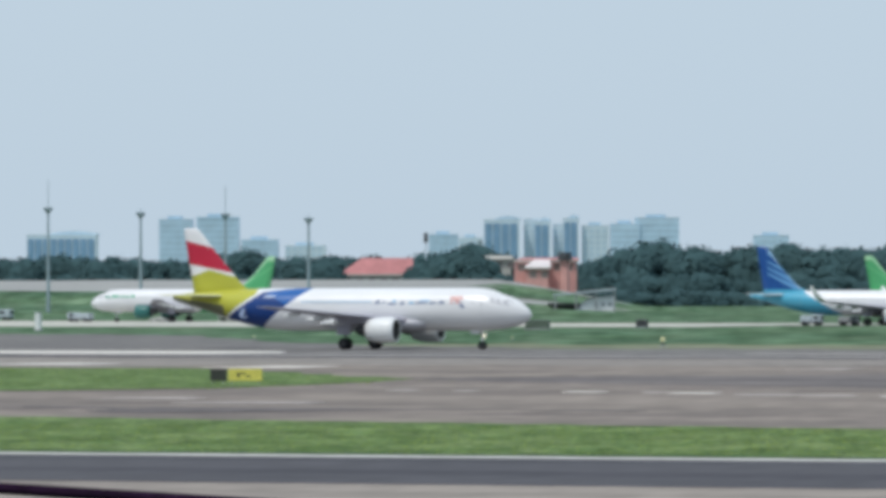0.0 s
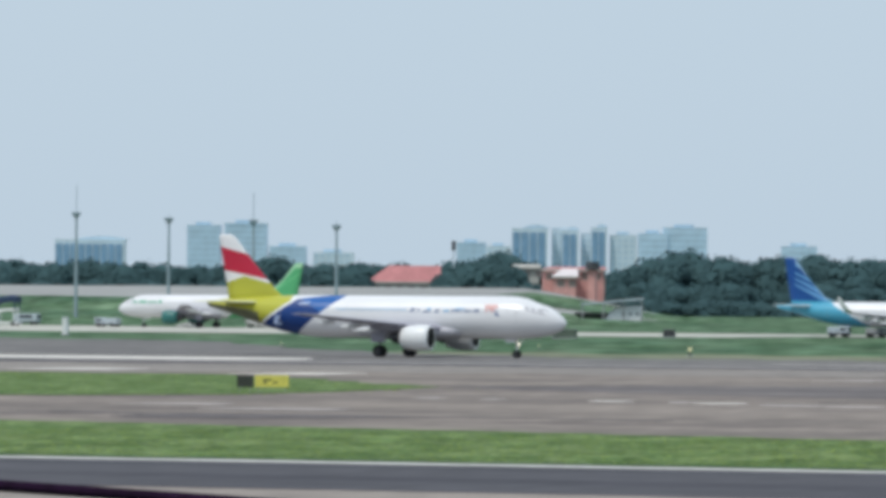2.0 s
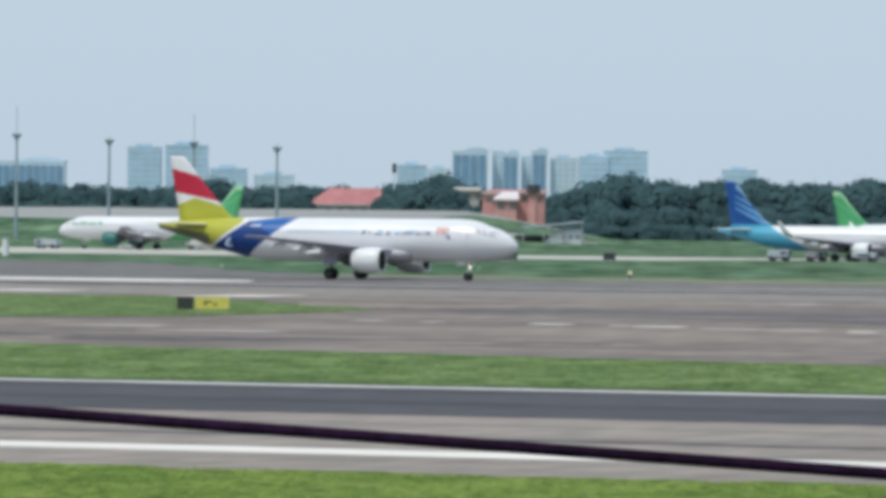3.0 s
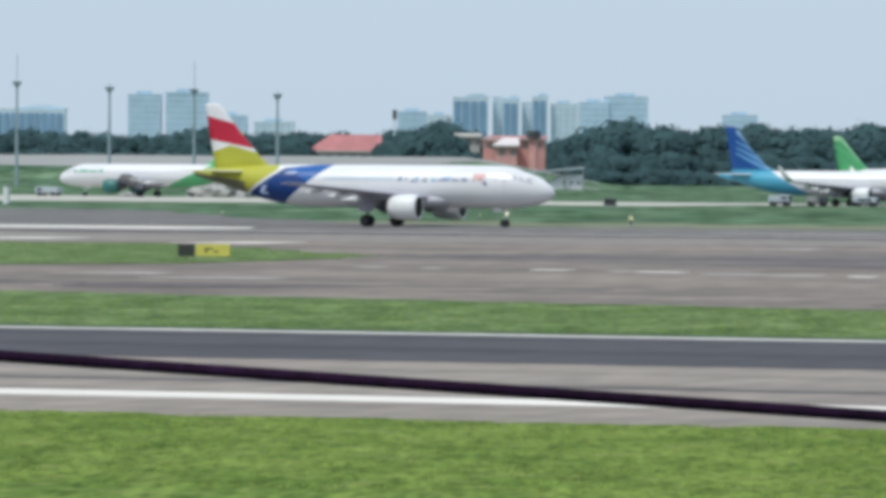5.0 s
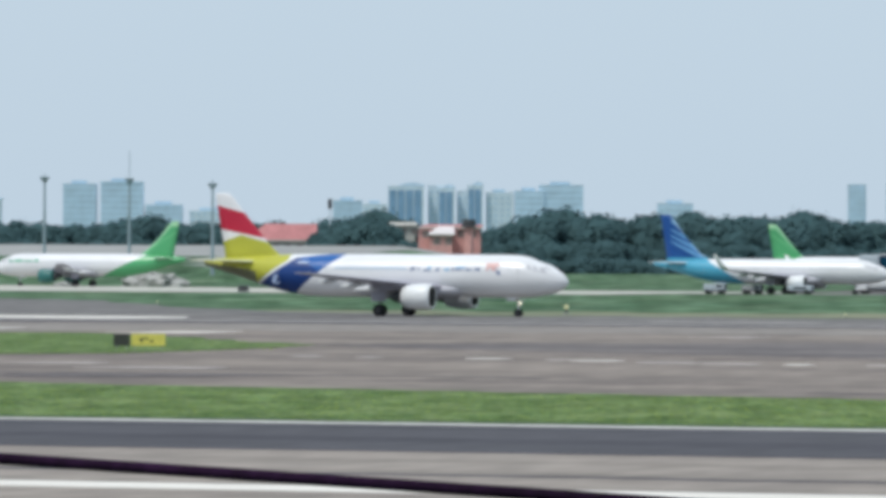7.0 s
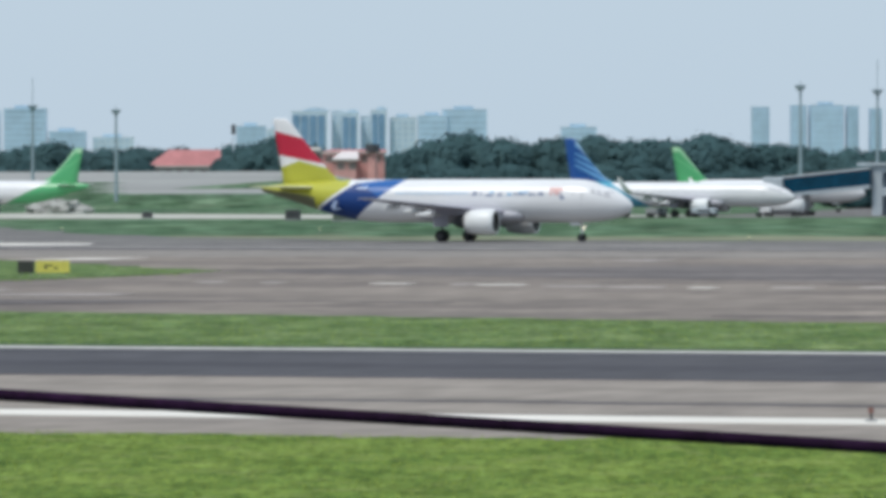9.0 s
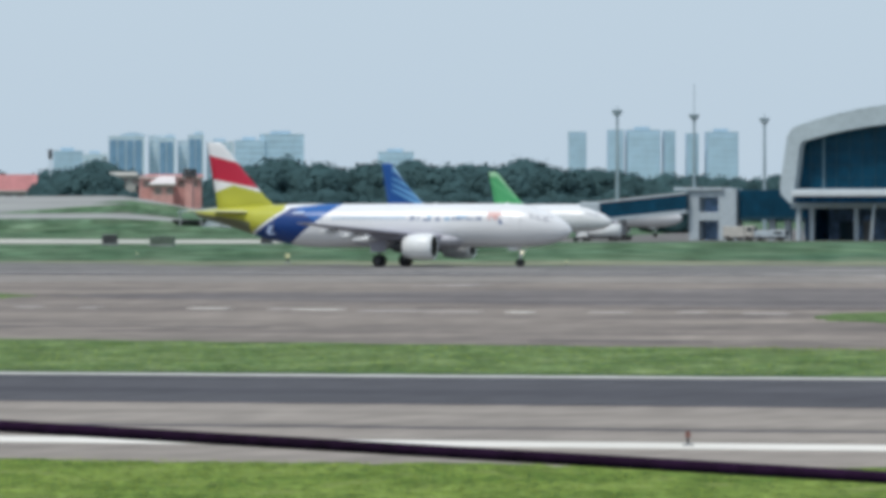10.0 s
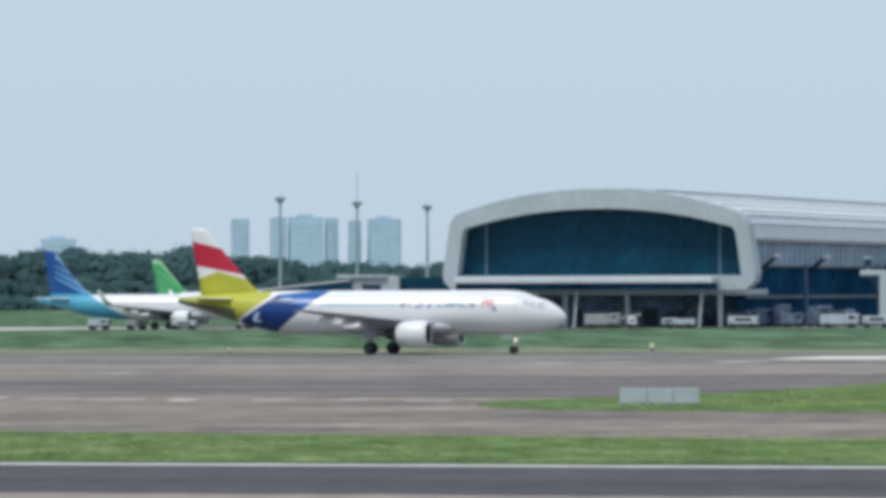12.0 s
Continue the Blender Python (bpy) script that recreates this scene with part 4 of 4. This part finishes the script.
for x, z in ((-4.6, 1.4), (-2.0, 2.5), (1.5, 2.9)):
    for y in (-.8, .8):
        part("leg", rod(bmesh.new(), (x, y, .5), (x, y, z), .1, n=8), WHITE, stairs)
for y in (-1.0, 1.0):
    part("canopy_post", rod(bmesh.new(), (1.8, y, 2.9), (1.8, y, 4.4), .16, n=8), NAVY_CLOTH, stairs)
part("chassis", cube(-5.4, 2.4, -1.0, 1.0, .35, .7, bevel=.06), WHITE, stairs)
for x in (-4.4, 1.4):
    for y in (-.95, .95):
        part("wheel", rod(bmesh.new(), (x, y - .12, .38), (x, y + .12, .38), .38, n=16), RUBBER, stairs)

# ---- rising bank behind the field ----
BY = (1290, 1420, 1545, 1650, 1700, 1780)
BZ = (0, 2.2, 5.6, 8.4, 8.5, 4.0)


def bank_z(x, y):
    """Height of the bank, which runs out towards the terminal."""
    return max(0.0, float(np.interp(y, BY, BZ)) * float(np.interp(x / y, (-.39, -.362), (1, 0))))


bm = bmesh.new()
xs = list(np.arange(-1300, -459, 12.0))
ys = list(np.arange(1290, 1781, 14.0)) + [1782]
grid = [[bm.verts.new((x, y, bank_z(x, y) + (.25 * noise.noise((x * .03, y * .03, 0)) if 1300 < y < 1770 and x / y < -.37 else 0) - (.5 if y in (1290, 1782) else 0) + .02)) for x in xs] for y in ys]
for i in range(len(ys) - 1):
    for j in range(len(xs) - 1):
        f = bm.faces.new((grid[i][j], grid[i][j + 1], grid[i + 1][j + 1], grid[i + 1][j]))
        x, y = xs[j], ys[i]
        q = x / y
        low = 1530 if q < -.432 else 1440
        wedge = -.418 < q and 1475 < y < 1475 + (q + .418) * 5200 and y < 1630
        f.material_index = 1 if y > low and not wedge and q < -.375 else 0
bank = part("ground_bank", bm, FAR_GRASS)
bank.data.materials.append(surface("weathered_retaining_slope", (.30, .30, .29), .9, .12, .03, .3, stretch=(.2, 1, 1), bump=0))
tagged(bank, "low grassy bank with a grey concrete slope behind the airfield", "embankment", kind="structure")

lay("apron_stand", [(-330, 964), (-292, 967), (-286, 983), (300, 983), (300, 1500), (-420, 1500), (-330, 1037)], .03, OLD_ASPHALT, "grey apron stands before the terminal", "apron")

mound = bmesh.new()
bmesh.ops.create_icosphere(mound, subdivisions=4, radius=1)
for v in mound.verts:
    q = 1 + .35 * noise.noise(v.co * 2.2) + .2 * noise.noise(v.co * 5)
    v.co = Vector((v.co.x * 6 * q, v.co.y * 4 * q, max(-.1, v.co.z * 1.8 * q)))
rubble = tagged(part("spoil_mound", mound, surface("broken_concrete", (.34, .34, .32), .9, .3, .5, 2.5, bump=.4)), "pale heap of broken concrete beside the taxi lane", "spoil mound", kind="")
rubble.location, rubble.scale = (-478, 1097, .02), (1, 1, 1.35)
rubble2 = new("spoil_mound", rubble.data)
rubble2.location, rubble2.scale = (-497, 1100, .02), (.4, .6, .4)
tagged(rubble2, "smaller pale heap of broken concrete", "spoil mound")


# ---- floodlight masts ----
def mast(x, y, h, tall=False):
    m = thing("floodlight_mast", "tall slim grey floodlight mast with a ring of lamps", "floodlight mast", "apron floodlight masts", at=pose(x, y, 0))
    z0 = bank_z(x, y)
    part("pole", rod(bmesh.new(), (0, 0, z0 - .2), (0, 0, h), .42, .24, 12), MAST, m)
    part("platform", rod(bmesh.new(), (0, 0, h - .9), (0, 0, h - .5), .4, .85, 12), MAST, m)
    head = None
    for i in range(8):
        a = 2 * math.pi * i / 8
        p = pose(math.cos(a) * .8, math.sin(a) * .8, h, 0, 30, math.degrees(a))
        if head is None:
            head = part("lamp_head", cube(-.16, .2, -.26, .26, -.34, .34, bevel=.05), MAST, m)
            head.matrix_basis = p
        else:
            share("lamp_head", head, m, p)
    part("finial", rod(bmesh.new(), (0, 0, h), (0, 0, h + (6.5 if tall else 1.2)), .08, n=6), MAST, m)


for x, y, h, tall in ((-630.6, 1333.4, 24.2, True), (-611.6, 1342.2, 23.1, False), (-594.1, 1350.1, 22.8, True), (-576.8, 1357.6, 21.8, False), (-379.9, 1243.3, 24.5, False), (-373.6, 1276.5, 24.0, True), (-367.9, 1309.3, 23.6, False)):
    mast(x, y, h, tall)


# ---- buildings behind the field ----
def hall(label, x0, x1, y, eave, ridge, depth, wall, roof, turn=22, hip=.3):
    house = thing("low_building", label, "building", "low buildings behind the trees", at=pose((x0 + x1) / 2, y, 0, 0, 0, turn))
    w = (x1 - x0) / 2
    part("wall", cube(-w + .8, w - .8, 0, depth, 0, eave), wall, house)
    bm = bmesh.new()
    v = [bm.verts.new(p) for p in ((-w, -1, eave), (w, -1, eave), (w, depth + 1, eave), (-w, depth + 1, eave), (-w + 2 * w * hip, depth / 2, ridge), (w - .1, depth / 2, ridge))]
    for f in ((0, 1, 5, 4), (2, 3, 4, 5), (1, 2, 5), (3, 0, 4), (3, 2, 1, 0)):
        bm.faces.new([v[i] for i in f])
    part("roof", bm, roof, house)
    part("eave_board", cube(-w, w, -1.1, -.9, eave - .5, eave + .1), WALL, house)
    n = int(w * 2 / 4)
    for i in range(n):
        x = -w + 2 + i * 4
        win = part("window", cube(x, x + 2.2, -.12, .05, eave - 3.2, eave - 1.2, bevel=.03), HAZY_PANE, house)
        part("window_frame", cube(x - .15, x + 2.35, -.08, .02, eave - 3.4, eave - 3.2), WALL, win)
    return house


hall("long low building with a sloping red tiled roof", -851, -826, 2032, 11.0, 16.6, 16, WALL, TILE)
hall("salmon building with a red roof edge behind the trees", -797.5, -775, 2056, 15.6, 16.6, 14, BRICK, TILE, hip=.15)
hall("salmon block with a flat pale roof", -790, -781, 2046, 13.2, 15.9, 9, BRICK, PINK_WHITE, hip=.4)
hall("pale low building behind the red roofs", -842, -818, 2105, 16.6, 17.6, 14, WALL, WALL, hip=.2)
chimney = thing("chimney_stack", "dark slender chimney stack on a low building", "chimney", at=pose(-832.5, 2062, 0))
part("stack", rod(bmesh.new(), (0, 0, 0), (0, 0, 22.5), .3, .25, 12), TOWER_WHITE, chimney)
part("cap", rod(bmesh.new(), (0, 0, 22.0), (0, 0, 25.2), .7, n=12), DARK, chimney)
stack = thing("water_tank", "dark round water tank on a roof", "water tank", at=pose(-777.8, 2052, 0))
part("stand", cube(-1.2, 1.2, -1.2, 1.2, 0, 15.6), BRICK, stack)
part("tank", rod(bmesh.new(), (0, 0, 15.6), (0, 0, 18.3), 2.6, 2.2, 18), DARK, stack)

sz = bank_z(-527, 1402)
shed = thing("open_shed", "open shed with a flat grey roof and white panels", "shed", at=pose(-527, 1402, sz, 0, 0, 21))
part("roof", rings(bmesh.new(), [[(x, -3, z), (x, 3, z), (x, 3, z + .45), (x, -3, z + .45)] for x, z in ((-6.8, 3.3), (7.6, 4.7))]), CLADDING, shed, "sloping grey roof slab")
for x, z in ((-6.4, 3.4), (-1.6, 3.85), (3.0, 4.3), (7.2, 4.7)):
    part("post", cube(x - .18, x + .18, -2.6, -2.2, -.5, z), GREY, shed)
part("hull", rings(bmesh.new(), [[(x, math.cos(math.pi * i / 8) * 1.8 * q, 1.7 - math.sin(math.pi * i / 8) * 1.6 * q) for i in range(9)] for x, q in ((-8.2, .3), (-7.2, .75), (-4.5, 1), (-1.6, 1), (-.6, .7))]), DARK, shed, "dark curved hull in the shade")
part("keel_block", cube(-6.5, -1.5, -.5, .5, -.5, .3), GREY, shed)
body_ = part("body", rings(bmesh.new(), [[(x, math.cos(math.pi * i / 10) * 1.5, -.4 + math.sin(math.pi * i / 10) * h) for i in range(11)] for x, h in ((-1.2, 1.2), (-.2, 2.2), (1.2, 3.1), (3.5, 3.7), (6.2, 3.8), (7.2, 3.5))]), WHITE, shed, "rounded white body")
for x in (2.6, 4.2, 5.8):
    part("window", cube(x, x + .8, -1.46, -1.2, 1.0, 1.8, bevel=.05), GREY, body_)


# ---- far skyline ----
def tower(label, x0, x1, y, top, style, turn=21.5, depth=16):
    t = thing("tower_block", label, "tower block", "distant city towers", at=pose((x0 + x1) / 2, y, 0, 0, 0, turn))
    w = abs(x1 - x0) / 2 / math.cos(radians(turn))
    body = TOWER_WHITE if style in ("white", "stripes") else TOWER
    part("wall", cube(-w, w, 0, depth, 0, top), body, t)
    if style == "bands":
        for z in np.arange(12, top - 1.5, 3.4):
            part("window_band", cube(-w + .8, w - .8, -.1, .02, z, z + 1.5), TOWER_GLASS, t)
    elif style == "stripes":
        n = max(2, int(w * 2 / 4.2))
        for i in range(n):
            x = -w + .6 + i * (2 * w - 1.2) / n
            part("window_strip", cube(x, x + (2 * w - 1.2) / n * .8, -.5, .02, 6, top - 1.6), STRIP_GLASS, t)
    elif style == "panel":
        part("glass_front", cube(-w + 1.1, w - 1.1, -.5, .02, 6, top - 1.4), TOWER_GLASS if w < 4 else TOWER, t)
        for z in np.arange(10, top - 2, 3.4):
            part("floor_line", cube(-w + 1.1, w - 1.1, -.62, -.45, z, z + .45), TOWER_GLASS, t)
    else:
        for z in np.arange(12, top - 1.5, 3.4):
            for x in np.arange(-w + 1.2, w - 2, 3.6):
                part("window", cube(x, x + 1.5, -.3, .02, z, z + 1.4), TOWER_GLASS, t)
    part("parapet", cube(-w - .05, w + .05, -.12, depth + .05, top, top + .8), body, t)
    if style == "stripes":
        bm = rings(bmesh.new(), [[(x, y, top + .8 + z) for x, z in arch(-w * .45, w * 1.15, 0, 2.0, 10)] for y in (1, depth - 4)])
        part("crown", bm, TOWER, t, "curved pale roof crown")
    elif w > 5:
        part("plant_room", cube(-w * .5, w * .4, 4, depth - 3, top + .8, top + 2.6), TOWER_GLASS, t)
    return t


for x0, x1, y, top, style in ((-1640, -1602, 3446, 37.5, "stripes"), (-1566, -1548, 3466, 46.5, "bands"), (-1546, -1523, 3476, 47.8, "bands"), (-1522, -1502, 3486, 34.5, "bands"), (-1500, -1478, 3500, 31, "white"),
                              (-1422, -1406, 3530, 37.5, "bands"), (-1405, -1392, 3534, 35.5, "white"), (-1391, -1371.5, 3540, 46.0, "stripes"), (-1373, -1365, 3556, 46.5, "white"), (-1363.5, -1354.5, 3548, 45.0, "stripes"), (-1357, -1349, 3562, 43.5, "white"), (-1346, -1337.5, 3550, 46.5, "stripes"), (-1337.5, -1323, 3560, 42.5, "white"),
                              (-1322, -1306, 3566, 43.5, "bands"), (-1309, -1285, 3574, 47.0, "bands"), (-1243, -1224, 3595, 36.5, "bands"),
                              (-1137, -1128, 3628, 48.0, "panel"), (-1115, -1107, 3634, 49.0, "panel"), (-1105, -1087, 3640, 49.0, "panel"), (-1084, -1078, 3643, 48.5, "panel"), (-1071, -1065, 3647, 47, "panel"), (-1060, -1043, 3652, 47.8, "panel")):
    tower({"stripes": "haze-pale tower block with vertical window strips", "bands": "haze-pale slab block with window bands", "white": "haze-pale apartment block with small windows", "panel": "slim haze-pale glass tower"}[style], x0, x1, y, top, style)


# ---- trees ----
def tree_kind(seed, h=20.0, w=15.0, leaves=2600):
    r = random.Random(seed)
    t = thing("tree", "dark green broad-crowned tree in the tree belt", "tree", "tree belt")
    bm = rod(bmesh.new(), (0, 0, -.5), (0, 0, h * .5), .5, .3, 8)
    tips = []
    for i in range(13):
        a = i * 2.4 + r.random()
        up = r.uniform(.42, .86)
        out = w * r.uniform(.16, .46) * (1.15 - .6 * max(0, up - .5))
        tip = Vector((math.cos(a) * out, math.sin(a) * out, h * up))
        rod(bm, (0, 0, h * r.uniform(.22, .42)), tip, .22, .07, 6)
        tips.append(tip)
    part("trunk", bm, BARK, t)
    lobes = [(tip * .82, r.uniform(.2, .27) * w) for tip in tips] + [(Vector((0, 0, h * .66)), w * .36), (Vector((0, 0, h * .45)), w * .5), (Vector((w * .2, 0, h * .26)), w * .34), (Vector((-w * .2, 0, h * .26)), w * .34), (Vector((0, w * .2, h * .26)), w * .34), (Vector((0, -w * .2, h * .26)), w * .34)]
    verts, faces = [], []
    for i in range(leaves):
        c, q = lobes[i % len(lobes)]
        d = Vector((r.gauss(0, 1), r.gauss(0, 1), r.gauss(0, .85))).normalized()
        p = c + d * q * r.uniform(.82, 1.05)
        u = Vector((r.gauss(0, 1), r.gauss(0, 1), r.gauss(0, 1))).normalized()
        v = d.cross(u).normalized()
        u = (v.cross(d) + d * r.uniform(-.5, .5)).normalized()
        s = r.uniform(.4, 1.0)
        k = len(verts)
        verts += [p - u * s, p + v * s * .7, p + u * s, p - v * s * .7, p + d * s * .35]
        faces += [(k + 1, k, k + 4), (k + 2, k + 1, k + 4), (k + 3, k + 2, k + 4), (k, k + 3, k + 4)]
    core = bmesh.new()
    bmesh.ops.create_icosphere(core, subdivisions=2, radius=1)
    core.verts.ensure_lookup_table()
    ball = [v.co.copy() for v in core.verts]
    tris = [tuple(v.index for v in f.verts) for f in core.faces]
    core.free()
    for c, q in lobes:
        k = len(verts)
        verts += [c + p * q * (.84 + .16 * noise.noise(p * 3 + c)) for p in ball]
        faces += [(a + k, b + k, d + k) for a, b, d in tris]
    me = bpy.data.meshes.new("crown")
    me.from_pydata(verts, [], faces)
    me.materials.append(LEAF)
    heart = Vector((0, 0, h * .3))
    me.normals_split_custom_set_from_vertices([((v.co - heart).normalized() + Vector((0, 0, .35))).normalized() for v in me.vertices])
    crown = new("crown", me)
    crown.parent = t
    return t


kinds = [tree_kind(s, 20, w) for s, w in ((1, 15), (2, 17), (3, 14), (4, 18), (5, 13))]
AZ = (-26.2, -25.2, -24.9, -24.56, -24.06, -23.61, -23.37, -22.82, -22.42, -22.2, -22.02, -21.82, -21.59, -21.37, -21.05, -20.8, -20.53, -20.23, -19.93, -19.58, -19.33, -19.22, -18.74, -18.24, -17.76, -17.56, -17.36, -17.11, -16.77, -16.0, -15.5, -13.0)
TOP = (18, 19, 17.2, 18.5, 17.4, 21.1, 18.7, 18, 18.7, 9.5, 18.5, 20.5, 23.2, 19.8, 12, 10, 18.0, 20.8, 23.0, 21.5, 17.9, 21.8, 21.8, 21, 22.4, 19.4, 20.7, 19.6, 17.2, 16.4, 17.8, 17)
rt = random.Random(11)
used = set()


def plant(az, d, h, wide, sink=0.0):
    k = rt.randrange(5)
    s = h / 18.6
    m = Matrix.Translation((d * math.sin(radians(az)), d * math.cos(radians(az)), sink)) @ Matrix.Rotation(rt.uniform(0, 6.28), 4, "Z")
    src = kinds[k]
    o = src if k not in used else copy_thing(src, m)
    used.add(k)
    o.matrix_basis = m @ Matrix.Diagonal((s * wide, s * wide, s, 1))


az = -26.0
while az < -13.2:
    h = float(np.interp(az, AZ, TOP))
    plant(az, 2290 + rt.uniform(-20, 20), h * rt.uniform(.94, 1.01), rt.uniform(.95, 1.2))
    plant(az + .09, 2340 + rt.uniform(-20, 20), h * rt.uniform(.8, .97), rt.uniform(.9, 1.1))
    if not -21.0 < az < -20.6:
        plant(az + .05, 2235 + rt.uniform(-12, 12), min(h * .62, rt.uniform(8.5, 12.5)), rt.uniform(1.2, 1.5))
    az += .16
plant(-21.59, 2260, 23.4, .55)
for a_, h_ in ((-22.0, 15), (-21.86, 18), (-21.7, 20), (-21.55, 19), (-21.45, 17), (-21.38, 13), (-22.9, 16), (-23.1, 16)):
    plant(a_, 2130 + rt.uniform(-10, 10), h_, rt.uniform(.9, 1.1))
hz = -26.0
while hz < -13.2:
    if not -21.4 < hz < -20.55:
        plant(hz, 2195 + rt.uniform(-8, 8), rt.uniform(7, 9), 2.0, -2.6)
    hz += .16
plant(-16.45, 1330, 9.5, 1.3)
plant(-16.7, 1345, 8.0, 1.3)


# ---- grass blades ----
def blades(name, n, spot, h0, h1, w, material, label, seed):
    r = np.random.RandomState(seed)
    pts = spot(r, n)
    a = r.uniform(-.9, .9, len(pts))
    h = r.uniform(h0, h1, len(pts))
    lean = r.normal(0, .3, (len(pts), 2)) * h[:, None]
    dx, dy = np.cos(a) * w * r.uniform(.6, 1.4, len(pts)), np.sin(a) * w
    v = np.empty((len(pts), 3, 3))
    v[:, 0] = np.c_[pts[:, 0] - dx, pts[:, 1] - dy, np.full(len(pts), .03)]
    v[:, 1] = np.c_[pts[:, 0] + dx, pts[:, 1] + dy, np.full(len(pts), .03)]
    v[:, 2] = np.c_[pts[:, 0] + lean[:, 0], pts[:, 1] + lean[:, 1], h]
    me = bpy.data.meshes.new(name)
    me.from_pydata(v.reshape(-1, 3).tolist(), [], np.arange(3 * len(pts)).reshape(-1, 3).tolist())
    me.materials.append(material)
    me.normals_split_custom_set_from_vertices([(0, 0, 1)] * len(me.vertices))
    return tagged(new(name, me), label, "grass", kind="stuff")


def patch(x0, x1, y0, y1):
    return lambda r, n: np.c_[r.uniform(x0, x1, n), r.uniform(y0, y1, n)]


blades("grass_blades", 60000, patch(-78, -22, 106, 137.2), .03, .08, .016, TIPS, "short green grass blades on the near verge", 3)
blades("grass_blades", 30000, patch(-150, -45, 208.3, 252), .04, .12, .03, TIPS, "rough green grass blades between the taxiways", 4)
blades("grass_blades", 4000, lambda r, n: np.array([(x, y) for x, y in np.c_[r.uniform(-260, -150, n), r.uniform(330, 432, n)] if y < 386 + (-158 - x) * 1.2 and y > 338 - (-166 - x) * .12]), .05, .15, .05, TIPS, "rough grass blades on the sign's grass tongue", 5)


blades("grass_blades", 6000, lambda r, n: np.array([(x, y) for x, y in np.c_[r.uniform(-84, -30, n), r.uniform(292, 400, n)] if y > 321 - (x + 88) * .55 and y > 301 - (x + 58) * .1 and x > -80.5]), .05, .2, .05, TIPS, "rough grass blades on the corner grass", 6)


# ---- motion ----
def roll_x(t):
    """Where the airliner's main wheels stand along the runway."""
    seconds = (0, 1, 2, 3, 5, 6, 6.5, 8.5, 9, 10, 11, 12)
    metres = (-241.0, -240.85, -240.2, -239.2, -235.2, -232.2, -230.05, -216.5, -211.3, -199.3, -184.7, -167.35)
    return float(np.polyval(np.polyfit(seconds, metres, 5), t))


def motions():
    walk(hero, [(t, pose(roll_x(t), 580, .03)) for t in np.arange(0, 12.01, .25)])
    for wheel in hero_wheels:
        x, y, r = wheel.matrix_basis.translation
        walk(wheel, [(i / 30, pose(x, y, r) @ Matrix.Rotation((roll_x(i / 30) - roll_x(0)) / r, 4, "Y")) for i in range(361)])


motions()
